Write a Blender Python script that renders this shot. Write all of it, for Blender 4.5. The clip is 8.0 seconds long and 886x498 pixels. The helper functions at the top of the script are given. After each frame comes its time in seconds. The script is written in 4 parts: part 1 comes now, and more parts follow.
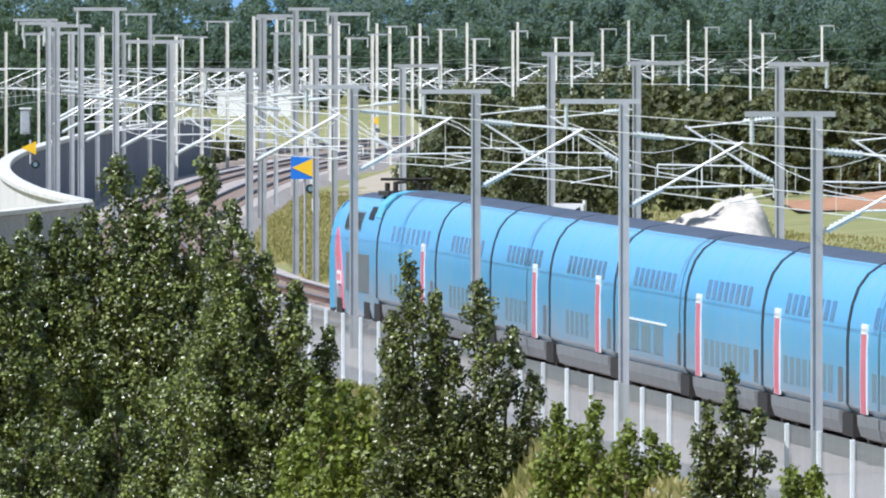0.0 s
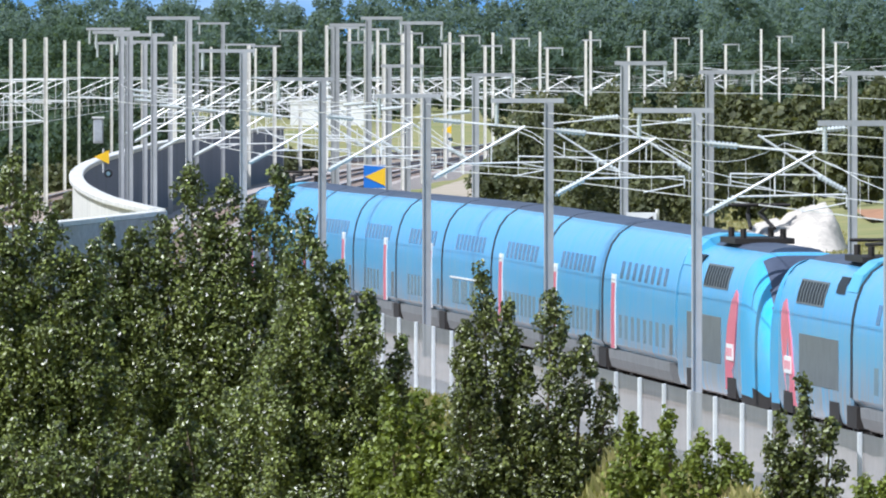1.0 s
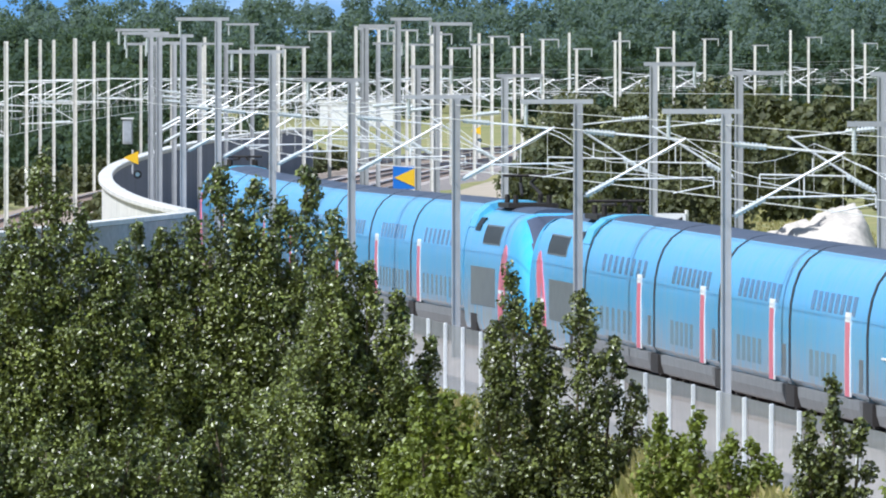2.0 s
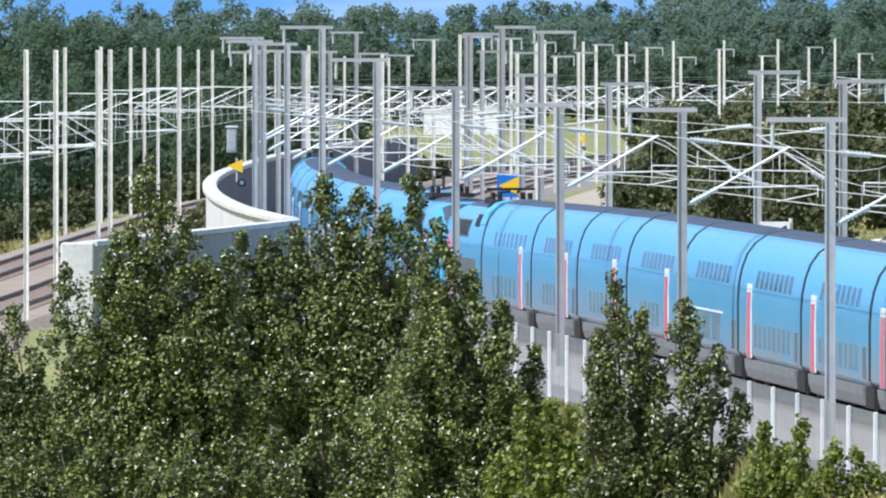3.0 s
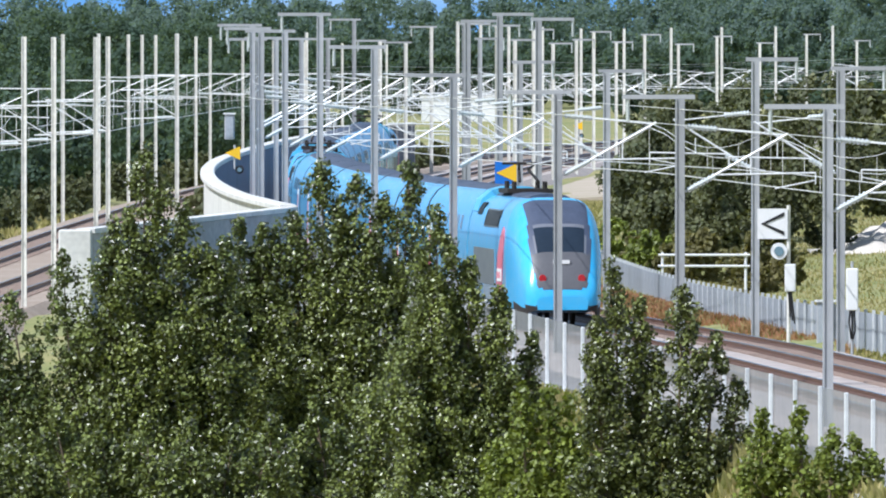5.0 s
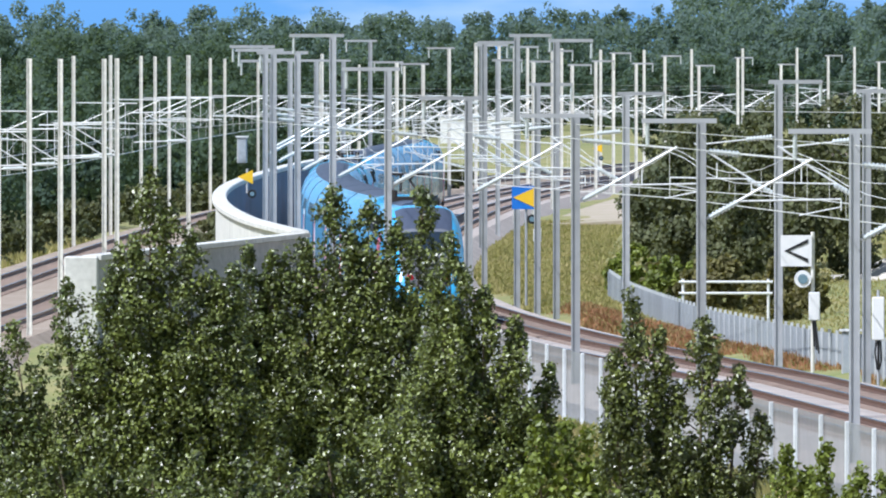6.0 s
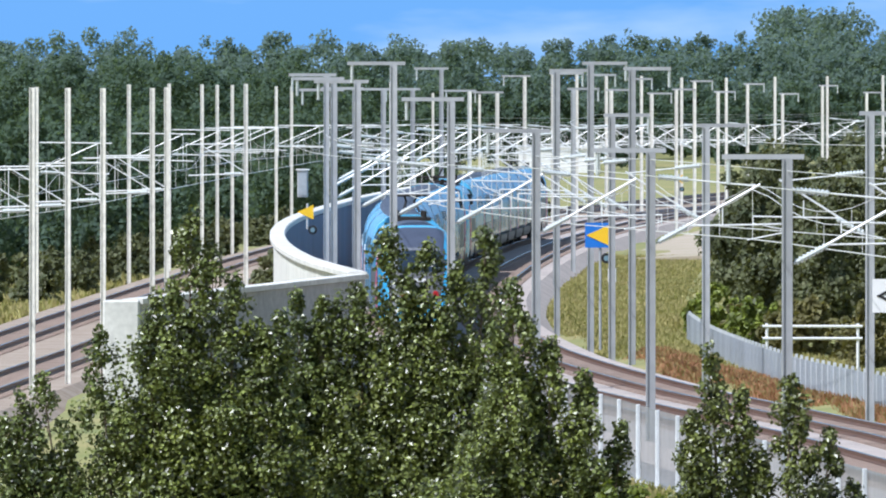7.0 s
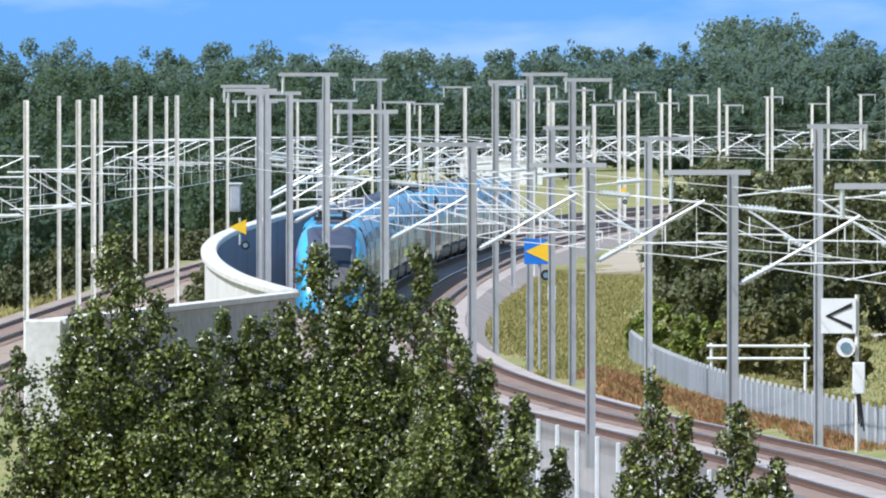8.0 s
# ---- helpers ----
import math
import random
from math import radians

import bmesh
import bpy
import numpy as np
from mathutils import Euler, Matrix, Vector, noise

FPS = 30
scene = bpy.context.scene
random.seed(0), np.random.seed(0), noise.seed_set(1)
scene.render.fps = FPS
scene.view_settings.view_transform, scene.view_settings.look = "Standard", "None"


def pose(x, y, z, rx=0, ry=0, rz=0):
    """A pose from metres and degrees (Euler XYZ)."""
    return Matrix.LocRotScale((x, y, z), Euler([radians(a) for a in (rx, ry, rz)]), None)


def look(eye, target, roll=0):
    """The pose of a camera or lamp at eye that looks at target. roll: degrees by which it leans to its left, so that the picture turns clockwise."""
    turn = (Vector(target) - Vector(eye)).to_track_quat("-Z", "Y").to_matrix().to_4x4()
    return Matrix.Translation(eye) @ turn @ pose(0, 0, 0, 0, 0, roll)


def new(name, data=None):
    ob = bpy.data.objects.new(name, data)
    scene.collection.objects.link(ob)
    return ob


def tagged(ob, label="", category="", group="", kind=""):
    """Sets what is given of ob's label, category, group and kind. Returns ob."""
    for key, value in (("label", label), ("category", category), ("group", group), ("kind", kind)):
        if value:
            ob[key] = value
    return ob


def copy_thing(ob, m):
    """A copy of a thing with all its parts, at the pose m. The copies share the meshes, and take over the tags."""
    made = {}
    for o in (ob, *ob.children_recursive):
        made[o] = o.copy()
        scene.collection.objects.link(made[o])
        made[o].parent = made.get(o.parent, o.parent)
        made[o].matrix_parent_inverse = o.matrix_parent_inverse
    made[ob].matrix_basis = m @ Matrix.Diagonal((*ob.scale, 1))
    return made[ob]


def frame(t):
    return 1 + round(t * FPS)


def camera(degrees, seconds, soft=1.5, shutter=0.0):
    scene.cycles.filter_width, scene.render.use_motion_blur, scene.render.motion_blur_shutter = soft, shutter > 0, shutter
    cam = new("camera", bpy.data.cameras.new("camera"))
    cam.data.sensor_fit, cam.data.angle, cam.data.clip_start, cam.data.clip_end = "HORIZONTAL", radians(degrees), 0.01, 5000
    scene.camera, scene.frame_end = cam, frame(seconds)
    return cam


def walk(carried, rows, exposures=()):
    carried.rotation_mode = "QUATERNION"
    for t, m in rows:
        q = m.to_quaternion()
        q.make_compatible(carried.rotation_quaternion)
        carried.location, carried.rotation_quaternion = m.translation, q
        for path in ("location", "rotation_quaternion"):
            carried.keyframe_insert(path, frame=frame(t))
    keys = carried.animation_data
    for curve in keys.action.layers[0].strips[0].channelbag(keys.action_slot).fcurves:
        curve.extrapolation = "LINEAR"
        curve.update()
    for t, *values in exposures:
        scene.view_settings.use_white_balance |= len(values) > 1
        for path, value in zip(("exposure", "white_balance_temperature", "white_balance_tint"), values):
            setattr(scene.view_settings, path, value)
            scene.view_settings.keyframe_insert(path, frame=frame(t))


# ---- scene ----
# ================= camera =================
FOV = 2 * math.degrees(math.atan(784 / 29500))
cam = camera(FOV, 8.0, soft=2.0)
EYE_Z = 10.0
AIM = [  # seconds, metres forward, aim sideways, aim down (thousandths of 29.5)
    (0.0, 0, 0.0, 441.0), (0.5, 0, -39.4, 438.7), (1.0, 0, -129.0, 425.0), (1.2, 0, -146, 420.5),
    (2.3, 0, -214, 424), (2.5, 0, -252.6, 423.5), (3.0, 0, -365.1, 408.8), (3.5, 0, -372.5, 390.1), (4.0, 0, -342.1, 399.1),
    (4.5, 0, -351.0, 423.4), (5.2, 0, -366, 432), (5.5, 0, -375, 430), (5.7, 3, -381, 427), (5.9, 10, -390, 408), (6.0, 13.7, -397, 394.5),
    (6.5, 32.2, -505, 313.4), (7.0, 50.7, -543.5, 346.5), (7.3, 61, -552, 349), (7.5, 66, -554.5, 350.3), (7.7, 68, -540, 341.5), (8.0, 68, -444.2, 327.3)]
walk(cam, [(t, look((0, d, EYE_Z), (u / 295, d + 100, EYE_Z - v / 295))) for t, d, u, v in AIM], [(0.0, 0.3, 5780, 11), (8.0, 0.3, 5780, 11)])

# ================= world and sun =================
SUN_DIR = Vector((-0.62, -0.48, 0.95)).normalized()
world = bpy.data.worlds.new("sky")
scene.world = world
world.use_nodes = True
wn = world.node_tree
sky = wn.nodes.new("ShaderNodeTexSky")
sky.sky_type = "NISHITA"
sky.sun_disc = False
sky.sun_elevation = math.asin(SUN_DIR.z)
sky.sun_rotation = math.atan2(SUN_DIR.x, SUN_DIR.y)
sky.air_density = 1.6
wn.nodes["Background"].inputs["Strength"].default_value = 0.088
wn.links.new(sky.outputs[0], wn.nodes["Background"].inputs["Color"])
sun = new("sun", bpy.data.lights.new("sun", "SUN"))
sun.data.energy = 4.9
sun.data.angle = radians(0.53)
sun.data.color = (1.0, 0.96, 0.9)
sun.matrix_world = look(SUN_DIR * 100, (0, 0, 0))


# ================= materials =================
def material(name, colour, rough=0.6, metal=0.0, vary=0.25, scale=4.0, bump=0.0, tone=None, fine=None, rnd=0.0, island=0.0, spec=0.5):
    """Principled surface with a coarse and a fine noise in the colour, and relief."""
    m = bpy.data.materials.new(name)
    m.use_nodes = True
    nt = m.node_tree
    b = nt.nodes["Principled BSDF"]
    b.inputs["Roughness"].default_value = rough
    b.inputs["Metallic"].default_value = metal
    b.inputs["Specular IOR Level"].default_value = spec
    tc = nt.nodes.new("ShaderNodeTexCoord")
    n1 = nt.nodes.new("ShaderNodeTexNoise")
    n1.inputs["Scale"].default_value = scale
    n1.inputs["Detail"].default_value = 4
    n2 = nt.nodes.new("ShaderNodeTexNoise")
    n2.inputs["Scale"].default_value = fine or scale * 9
    n2.inputs["Detail"].default_value = 3
    for n in (n1, n2):
        nt.links.new(tc.outputs["Object"], n.inputs["Vector"])
    mix = nt.nodes.new("ShaderNodeMix")
    mix.data_type = "RGBA"
    dark = tone or tuple(c * (1 - vary) for c in colour)
    mix.inputs[6].default_value = (*colour, 1)
    mix.inputs[7].default_value = (*dark, 1)
    add = nt.nodes.new("ShaderNodeMath")
    add.operation = "MULTIPLY_ADD"
    nt.links.new(n2.outputs[0], add.inputs[0])
    add.inputs[1].default_value = 0.9
    ramp = nt.nodes.new("ShaderNodeMapRange")
    ramp.inputs[1].default_value, ramp.inputs[2].default_value = 0.7, 1.25
    nt.links.new(n1.outputs[0], add.inputs[2])
    nt.links.new(add.outputs[0], ramp.inputs[0])
    nt.links.new(ramp.outputs[0], mix.inputs[0])
    out = mix.outputs[2]
    if rnd or island:
        hs = nt.nodes.new("ShaderNodeHueSaturation")
        src = nt.nodes.new("ShaderNodeObjectInfo").outputs["Random"] if rnd else nt.nodes.new("ShaderNodeNewGeometry").outputs["Random Per Island"]
        mr = nt.nodes.new("ShaderNodeMapRange")
        amount = rnd or island
        mr.inputs[3].default_value, mr.inputs[4].default_value = 1 - amount, 1 + amount
        nt.links.new(src, mr.inputs[0])
        nt.links.new(mr.outputs[0], hs.inputs["Value"])
        nt.links.new(out, hs.inputs["Color"])
        out = hs.outputs[0]
    nt.links.new(out, b.inputs["Base Color"])
    if bump:
        bp = nt.nodes.new("ShaderNodeBump")
        bp.inputs["Distance"].default_value = bump
        bp.inputs["Strength"].default_value = 0.8
        nt.links.new(n2.outputs[0], bp.inputs["Height"])
        nt.links.new(bp.outputs[0], b.inputs["Normal"])
    return m


def leafy(name, colour, tone, rough=0.45, through_light=0.35, value=0.35, spec=0.35):
    """Leaf surface: glossy, with light let through, each leaf of its own shade."""
    m = material(name, colour, rough, 0, 0.3, 0.25, 0, tone, 1.4, island=value, spec=spec)
    nt = m.node_tree
    b = nt.nodes["Principled BSDF"]
    tr = nt.nodes.new("ShaderNodeBsdfTranslucent")
    tr.inputs["Color"].default_value = (colour[0] * 1.9, colour[1] * 1.9, colour[2] * 0.9, 1)
    mx = nt.nodes.new("ShaderNodeMixShader")
    mx.inputs[0].default_value = through_light
    nt.links.new(b.outputs[0], mx.inputs[1])
    nt.links.new(tr.outputs[0], mx.inputs[2])
    nt.links.new(mx.outputs[0], nt.nodes["Material Output"].inputs["Surface"])
    return m


def veil(name, colour, share):
    """Fine wire mesh seen from afar: part wire, part gap."""
    m = material(name, colour, 0.6, 0.3, 0.2, 1.2)
    nt = m.node_tree
    b = nt.nodes["Principled BSDF"]
    tr = nt.nodes.new("ShaderNodeBsdfTransparent")
    mx = nt.nodes.new("ShaderNodeMixShader")
    mx.inputs[0].default_value = share
    nt.links.new(tr.outputs[0], mx.inputs[1])
    nt.links.new(b.outputs[0], mx.inputs[2])
    nt.links.new(mx.outputs[0], nt.nodes["Material Output"].inputs["Surface"])
    return m


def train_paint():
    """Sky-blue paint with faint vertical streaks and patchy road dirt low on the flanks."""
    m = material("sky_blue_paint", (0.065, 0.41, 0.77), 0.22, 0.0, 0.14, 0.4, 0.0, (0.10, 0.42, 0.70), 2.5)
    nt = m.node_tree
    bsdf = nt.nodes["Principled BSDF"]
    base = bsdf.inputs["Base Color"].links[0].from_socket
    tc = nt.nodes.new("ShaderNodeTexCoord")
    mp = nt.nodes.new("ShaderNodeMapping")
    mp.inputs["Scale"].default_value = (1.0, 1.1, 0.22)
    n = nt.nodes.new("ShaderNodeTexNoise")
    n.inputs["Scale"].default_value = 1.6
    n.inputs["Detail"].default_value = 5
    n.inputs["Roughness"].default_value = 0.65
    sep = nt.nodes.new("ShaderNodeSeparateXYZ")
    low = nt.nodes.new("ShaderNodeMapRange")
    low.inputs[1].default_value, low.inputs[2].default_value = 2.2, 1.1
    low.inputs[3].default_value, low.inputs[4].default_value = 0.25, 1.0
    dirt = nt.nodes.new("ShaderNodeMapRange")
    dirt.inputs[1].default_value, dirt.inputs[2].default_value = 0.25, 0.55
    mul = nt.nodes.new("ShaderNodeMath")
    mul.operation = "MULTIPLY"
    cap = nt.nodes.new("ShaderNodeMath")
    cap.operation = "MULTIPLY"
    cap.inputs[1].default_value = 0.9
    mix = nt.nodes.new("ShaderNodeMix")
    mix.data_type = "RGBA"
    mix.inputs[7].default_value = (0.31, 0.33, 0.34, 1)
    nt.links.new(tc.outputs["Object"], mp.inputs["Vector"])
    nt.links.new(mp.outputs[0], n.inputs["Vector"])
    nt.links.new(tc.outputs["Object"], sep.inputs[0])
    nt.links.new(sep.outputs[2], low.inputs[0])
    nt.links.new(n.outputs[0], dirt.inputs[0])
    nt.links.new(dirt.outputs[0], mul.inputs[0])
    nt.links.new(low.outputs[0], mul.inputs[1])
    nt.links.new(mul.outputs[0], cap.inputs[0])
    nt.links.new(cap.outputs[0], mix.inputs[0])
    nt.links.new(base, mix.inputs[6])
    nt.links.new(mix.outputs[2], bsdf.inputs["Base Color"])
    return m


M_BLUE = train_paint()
M_BLUE_NOSE = material("bright_blue_nose_paint", (0.05, 0.42, 0.78), 0.25, 0.0, 0.15, 0.5, 0.0, (0.09, 0.42, 0.70), 3.0)
M_BLUE_TOP = material("pale_blue_roof_paint", (0.12, 0.46, 0.72), 0.35, 0, 0.16, 0.6, fine=4.0)
M_ROOF = material("dark_roof_grey", (0.07, 0.085, 0.13), 0.5, 0, 0.3, 0.8)
M_GLASS = material("tinted_window_glass", (0.085, 0.16, 0.22), 0.12, 0, 0.2, 1.0)
M_GREYWIN = material("grey_blue_window_band", (0.17, 0.27, 0.33), 0.25, 0, 0.15, 1.0)
M_GRILLE = material("grey_grille", (0.16, 0.18, 0.19), 0.5, 0.2, 0.3, 2.0)
M_PINK = material("pink_door_paint", (0.66, 0.16, 0.22), 0.35, 0, 0.15, 1.5)
M_WHITE = material("white_paint", (0.8, 0.8, 0.8), 0.4, 0, 0.1, 2.0)
M_JOINT = material("black_rubber", (0.012, 0.02, 0.03), 0.8, 0, 0.3, 2.0)
M_BOGIE = material("brake_dust_steel", (0.035, 0.03, 0.028), 0.7, 0.3, 0.4, 4.0)
# grey of the shaded gap below the coach bodies
M_SHADE_STRIP = material("under_body_shade_grey", (0.21, 0.215, 0.22), 0.6, 0, 0.3, 1.5)
M_SHIELD = material("dark_windscreen", (0.02, 0.03, 0.045), 0.08, 0, 0.2, 1.0)
M_NOSE = material("anthracite_nose_paint", (0.10, 0.10, 0.11), 0.4, 0, 0.15, 1.0)
M_SURROUND = material("satin_grey_surround", (0.16, 0.17, 0.2), 0.4, 0, 0.15, 1.0)
M_LAMP = material("red_tail_lamp_glass", (0.5, 0.02, 0.03), 0.2, 0, 0.1, 4)
M_GALV = material("galvanised_steel", (0.44, 0.45, 0.47), 0.5, 0.2, 0.22, 0.7, fine=2.0, rnd=0.12)
M_PALE = material("pale_painted_steel", (0.78, 0.76, 0.70), 0.5, 0.0, 0.25, 1.2, fine=8.0, rnd=0.08)
M_TUBE = material("aluminium_tube", (0.85, 0.86, 0.86), 0.4, 0.1, 0.2, 2.0)
M_WIRE = material("weathered_wire", (0.75, 0.75, 0.72), 0.45, 0.1, 0.2, 1.0)
M_INSUL = material("pale_glass_insulator", (0.62, 0.66, 0.66), 0.2, 0, 0.15, 5.0)
M_CONC = material("pale_concrete", (0.70, 0.69, 0.65), 0.85, 0, 0.28, 0.5, 0.01, fine=5.0)
# darker copy of the pale concrete: the wing wall's shade put into colour
M_CONC_SHADED = material("shaded_grey_concrete", (0.47, 0.46, 0.45), 0.9, 0, 0.35, 0.5, 0.01, fine=4.0)
# dark grey holds the shade on the wall's track side
M_PANEL_SHADED = material("shaded_noise_panel_grey", (0.18, 0.195, 0.25), 0.85, 0, 0.25, 0.3, 0.01, fine=6.0, rnd=0.08)
M_BALLAST = material("pinkish_grey_ballast", (0.50, 0.435, 0.40), 0.95, 0, 0.4, 0.6, 0.05, fine=9.0)
M_BALLAST_BROWN = material("brown_dusty_ballast", (0.40, 0.33, 0.27), 0.95, 0, 0.45, 0.5, 0.05, (0.24, 0.18, 0.13), 7.0)
M_PATH = material("pale_gravel", (0.50, 0.49, 0.46), 0.95, 0, 0.3, 0.8, 0.03, fine=8.0)
M_YARD = material("brown_gravel", (0.46, 0.38, 0.31), 0.95, 0, 0.35, 0.1, 0.05, (0.34, 0.30, 0.20), 1.2)
M_RAIL = material("rust_brown_rail", (0.15, 0.08, 0.052), 0.6, 0.3, 0.4, 2.0)
M_RAILTOP = material("polished_rail_head", (0.5, 0.48, 0.46), 0.25, 1.0, 0.2, 2.0)
M_SLEEPER = material("brown_stained_sleeper", (0.34, 0.255, 0.21), 0.9, 0, 0.3, 3.0, island=0.15)
M_GRASS = material("dry_green_grass", (0.17, 0.20, 0.06), 0.95, 0, 0.5, 0.06, 0.1, (0.33, 0.28, 0.12), 0.5)
M_EARTH = material("bare_ochre_earth", (0.42, 0.22, 0.12), 0.95, 0, 0.3, 0.2, 0.05)
M_SAND = material("white_sand_heap", (0.68, 0.62, 0.54), 0.95, 0, 0.3, 0.5, 0.1)
M_VEIL = veil("wire_mesh", (0.33, 0.34, 0.36), 0.66)
M_POST = material("white_concrete_post", (0.62, 0.64, 0.66), 0.8, 0, 0.2, 2.0, rnd=0.08)
M_FENCE = material("galvanised_fence_panel", (0.40, 0.43, 0.47), 0.5, 0.2, 0.25, 1.0, rnd=0.1)
M_YELLOW = material("yellow_sign_face", (0.85, 0.52, 0.02), 0.4, 0, 0.08, 3.0)
M_SIGNBLUE = material("blue_sign_face", (0.02, 0.17, 0.62), 0.4, 0, 0.1, 3.0)
M_BLACK = material("black_lamp_housing", (0.015, 0.015, 0.017), 0.5, 0, 0.3, 3.0)
M_BARK = material("grey_brown_bark", (0.16, 0.12, 0.085), 0.9, 0, 0.4, 4.0, 0.02)
M_LEAF = leafy("poplar_leaf", (0.155, 0.18, 0.042), (0.042, 0.06, 0.017), 0.37, 0.12, 0.95, 0.65)
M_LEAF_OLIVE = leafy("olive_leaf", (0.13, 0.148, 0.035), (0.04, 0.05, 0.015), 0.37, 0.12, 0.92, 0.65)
M_LEAF2 = leafy("young_leaf", (0.17, 0.20, 0.035), (0.09, 0.12, 0.025), 0.45, 0.22, 0.7)
# distance haze painted into the leaf colour: lifted and turned blue-green
M_WOOD_HAZE = leafy("haze_tinted_foliage", (0.095, 0.135, 0.098), (0.065, 0.10, 0.085), 0.9, 0.4, 0.28, 0.1)
M_BUSH = leafy("bush_foliage", (0.12, 0.125, 0.055), (0.065, 0.082, 0.045), 0.6, 0.25, 0.5)
M_OLIVE = leafy("olive_brown_foliage", (0.17, 0.15, 0.06), (0.10, 0.105, 0.045), 0.7, 0.3, 0.4)


# stronger painted haze: paler, bluer leaves with little contrast
M_FAR_HAZE = leafy("haze_tinted_far_foliage", (0.14, 0.19, 0.18), (0.11, 0.155, 0.16), 0.9, 0.45, 0.18, 0.1)
M_BLADE = leafy("straw_grass_blade", (0.22, 0.22, 0.08), (0.40, 0.32, 0.17), 0.8, 0.3, 0.45, 0.15)
M_REDGRASS = leafy("reddish_dry_grass", (0.32, 0.15, 0.08), (0.26, 0.18, 0.08), 0.7, 0.2, 0.3)


def sky_backdrop():
    m = bpy.data.materials.new("hazy_blue_sky")
    m.use_nodes = True
    nt = m.node_tree
    nt.nodes.remove(nt.nodes["Principled BSDF"])
    em = nt.nodes.new("ShaderNodeEmission")
    tc = nt.nodes.new("ShaderNodeTexCoord")
    mp = nt.nodes.new("ShaderNodeMapping")
    mp.inputs["Scale"].default_value = (0.012, 0.012, 0.05)
    n = nt.nodes.new("ShaderNodeTexNoise")
    n.inputs["Scale"].default_value = 1.0
    n.inputs["Detail"].default_value = 5
    r = nt.nodes.new("ShaderNodeValToRGB")
    r.color_ramp.elements[0].position, r.color_ramp.elements[0].color = 0.48, (0.19, 0.44, 0.84, 1)
    r.color_ramp.elements[1].position, r.color_ramp.elements[1].color = 0.78, (0.55, 0.72, 0.92, 1)
    nt.links.new(tc.outputs["Object"], mp.inputs["Vector"])
    nt.links.new(mp.outputs[0], n.inputs["Vector"])
    nt.links.new(n.outputs[0], r.inputs[0])
    nt.links.new(r.outputs[0], em.inputs["Color"])
    em.inputs["Strength"].default_value = 0.85
    nt.links.new(em.outputs[0], nt.nodes["Material Output"].inputs["Surface"])
    return m


M_SKY = sky_backdrop()


# ================= small mesh helpers =================
def part(name, bm, mat, parent=None, label="", smooth=False):
    me = bpy.data.meshes.new(name)
    bm.to_mesh(me)
    bm.free()
    me.materials.append(mat)
    if smooth:
        me.polygons.foreach_set("use_smooth", [True] * len(me.polygons))
        me.set_sharp_from_angle(angle=radians(38))
    ob = new(name, me)
    if parent:
        ob.parent = parent
    if label:
        ob["label"] = label
    return ob


def shared(name, me, parent, m=None):
    ob = new(name, me)
    ob.parent = parent
    if m is not None:
        ob.matrix_basis = m
    return ob


def raw(name, verts, faces, mat, parent=None, smooth=False):
    me = bpy.data.meshes.new(name)
    me.from_pydata([tuple(v) for v in verts], [], faces)
    me.materials.append(mat)
    if smooth:
        me.polygons.foreach_set("use_smooth", [True] * len(me.polygons))
    ob = new(name, me)
    if parent:
        ob.parent = parent
    return ob


def box(bm, x0, y0, z0, x1, y1, z1, m=None):
    r = bmesh.ops.create_cube(bm, size=1)
    vs = r["verts"]
    for v in vs:
        v.co = Vector(((x0 + x1) / 2 + v.co.x * (x1 - x0), (y0 + y1) / 2 + v.co.y * (y1 - y0), (z0 + z1) / 2 + v.co.z * (z1 - z0)))
        if m is not None:
            v.co = m @ v.co
    return vs


def rod(bm, a, b, r, n=6, r2=None):
    a, b = Vector(a), Vector(b)
    axis = b - a
    q = axis.to_track_quat("Z", "Y").to_matrix()
    rings = []
    for p, rr in ((a, r), (b, r if r2 is None else r2)):
        rings.append([bm.verts.new(p + q @ Vector((rr * math.cos(k * 2 * math.pi / n), rr * math.sin(k * 2 * math.pi / n), 0))) for k in range(n)])
    for k in range(n):
        bm.faces.new((rings[0][k], rings[0][(k + 1) % n], rings[1][(k + 1) % n], rings[1][k]))
    bm.faces.new(rings[0][::-1])
    bm.faces.new(rings[1])


def empty(name, m=None, label="", category="", group="", kind=""):
    ob = new(name)
    if m is not None:
        ob.matrix_basis = m
    return tagged(ob, label, category, group, kind)


# ================= the line's plan =================
# the left running track: straight, a 3,200 m curve to the right, an easy reach, then a second curve
PY = np.arange(-200.0, 2800.0, 1.0)
PK = np.interp(PY, [544, 564, 800, 830, 1240, 1270], [0, 1 / 3200.0, 1 / 3200.0, 1 / 20000.0, 1 / 20000.0, 1 / 4000.0])
PM = np.cumsum(PK)
PX = np.cumsum(PM)
PX = PX + 40.157 - 0.0814 * PY
PM = PM - 0.0814
PS = np.concatenate([[0], np.cumsum(np.sqrt(1 + PM[1:] ** 2))]) + PY[0]


# the branch line: nearly straight, then bending with the main line; its centre is offset -13.5
BM = 0.0045 + np.maximum(0.0, np.minimum(PY, 1250) - 950) / 14000.0 + np.maximum(0.0, PY - 1250) / 4500.0
BX = np.cumsum(BM)
BX = BX - np.interp(967, PY, BX) - 24.2


def grade(y):
    """Height of the rails: level at first, then falling away round the bend."""
    return float(np.interp(y, [490, 560, 640, 800, 900, 1030, 1250, 1450], [0, -0.3, -0.5, -0.55, -0.65, -1.0, -1.9, -2.7]))


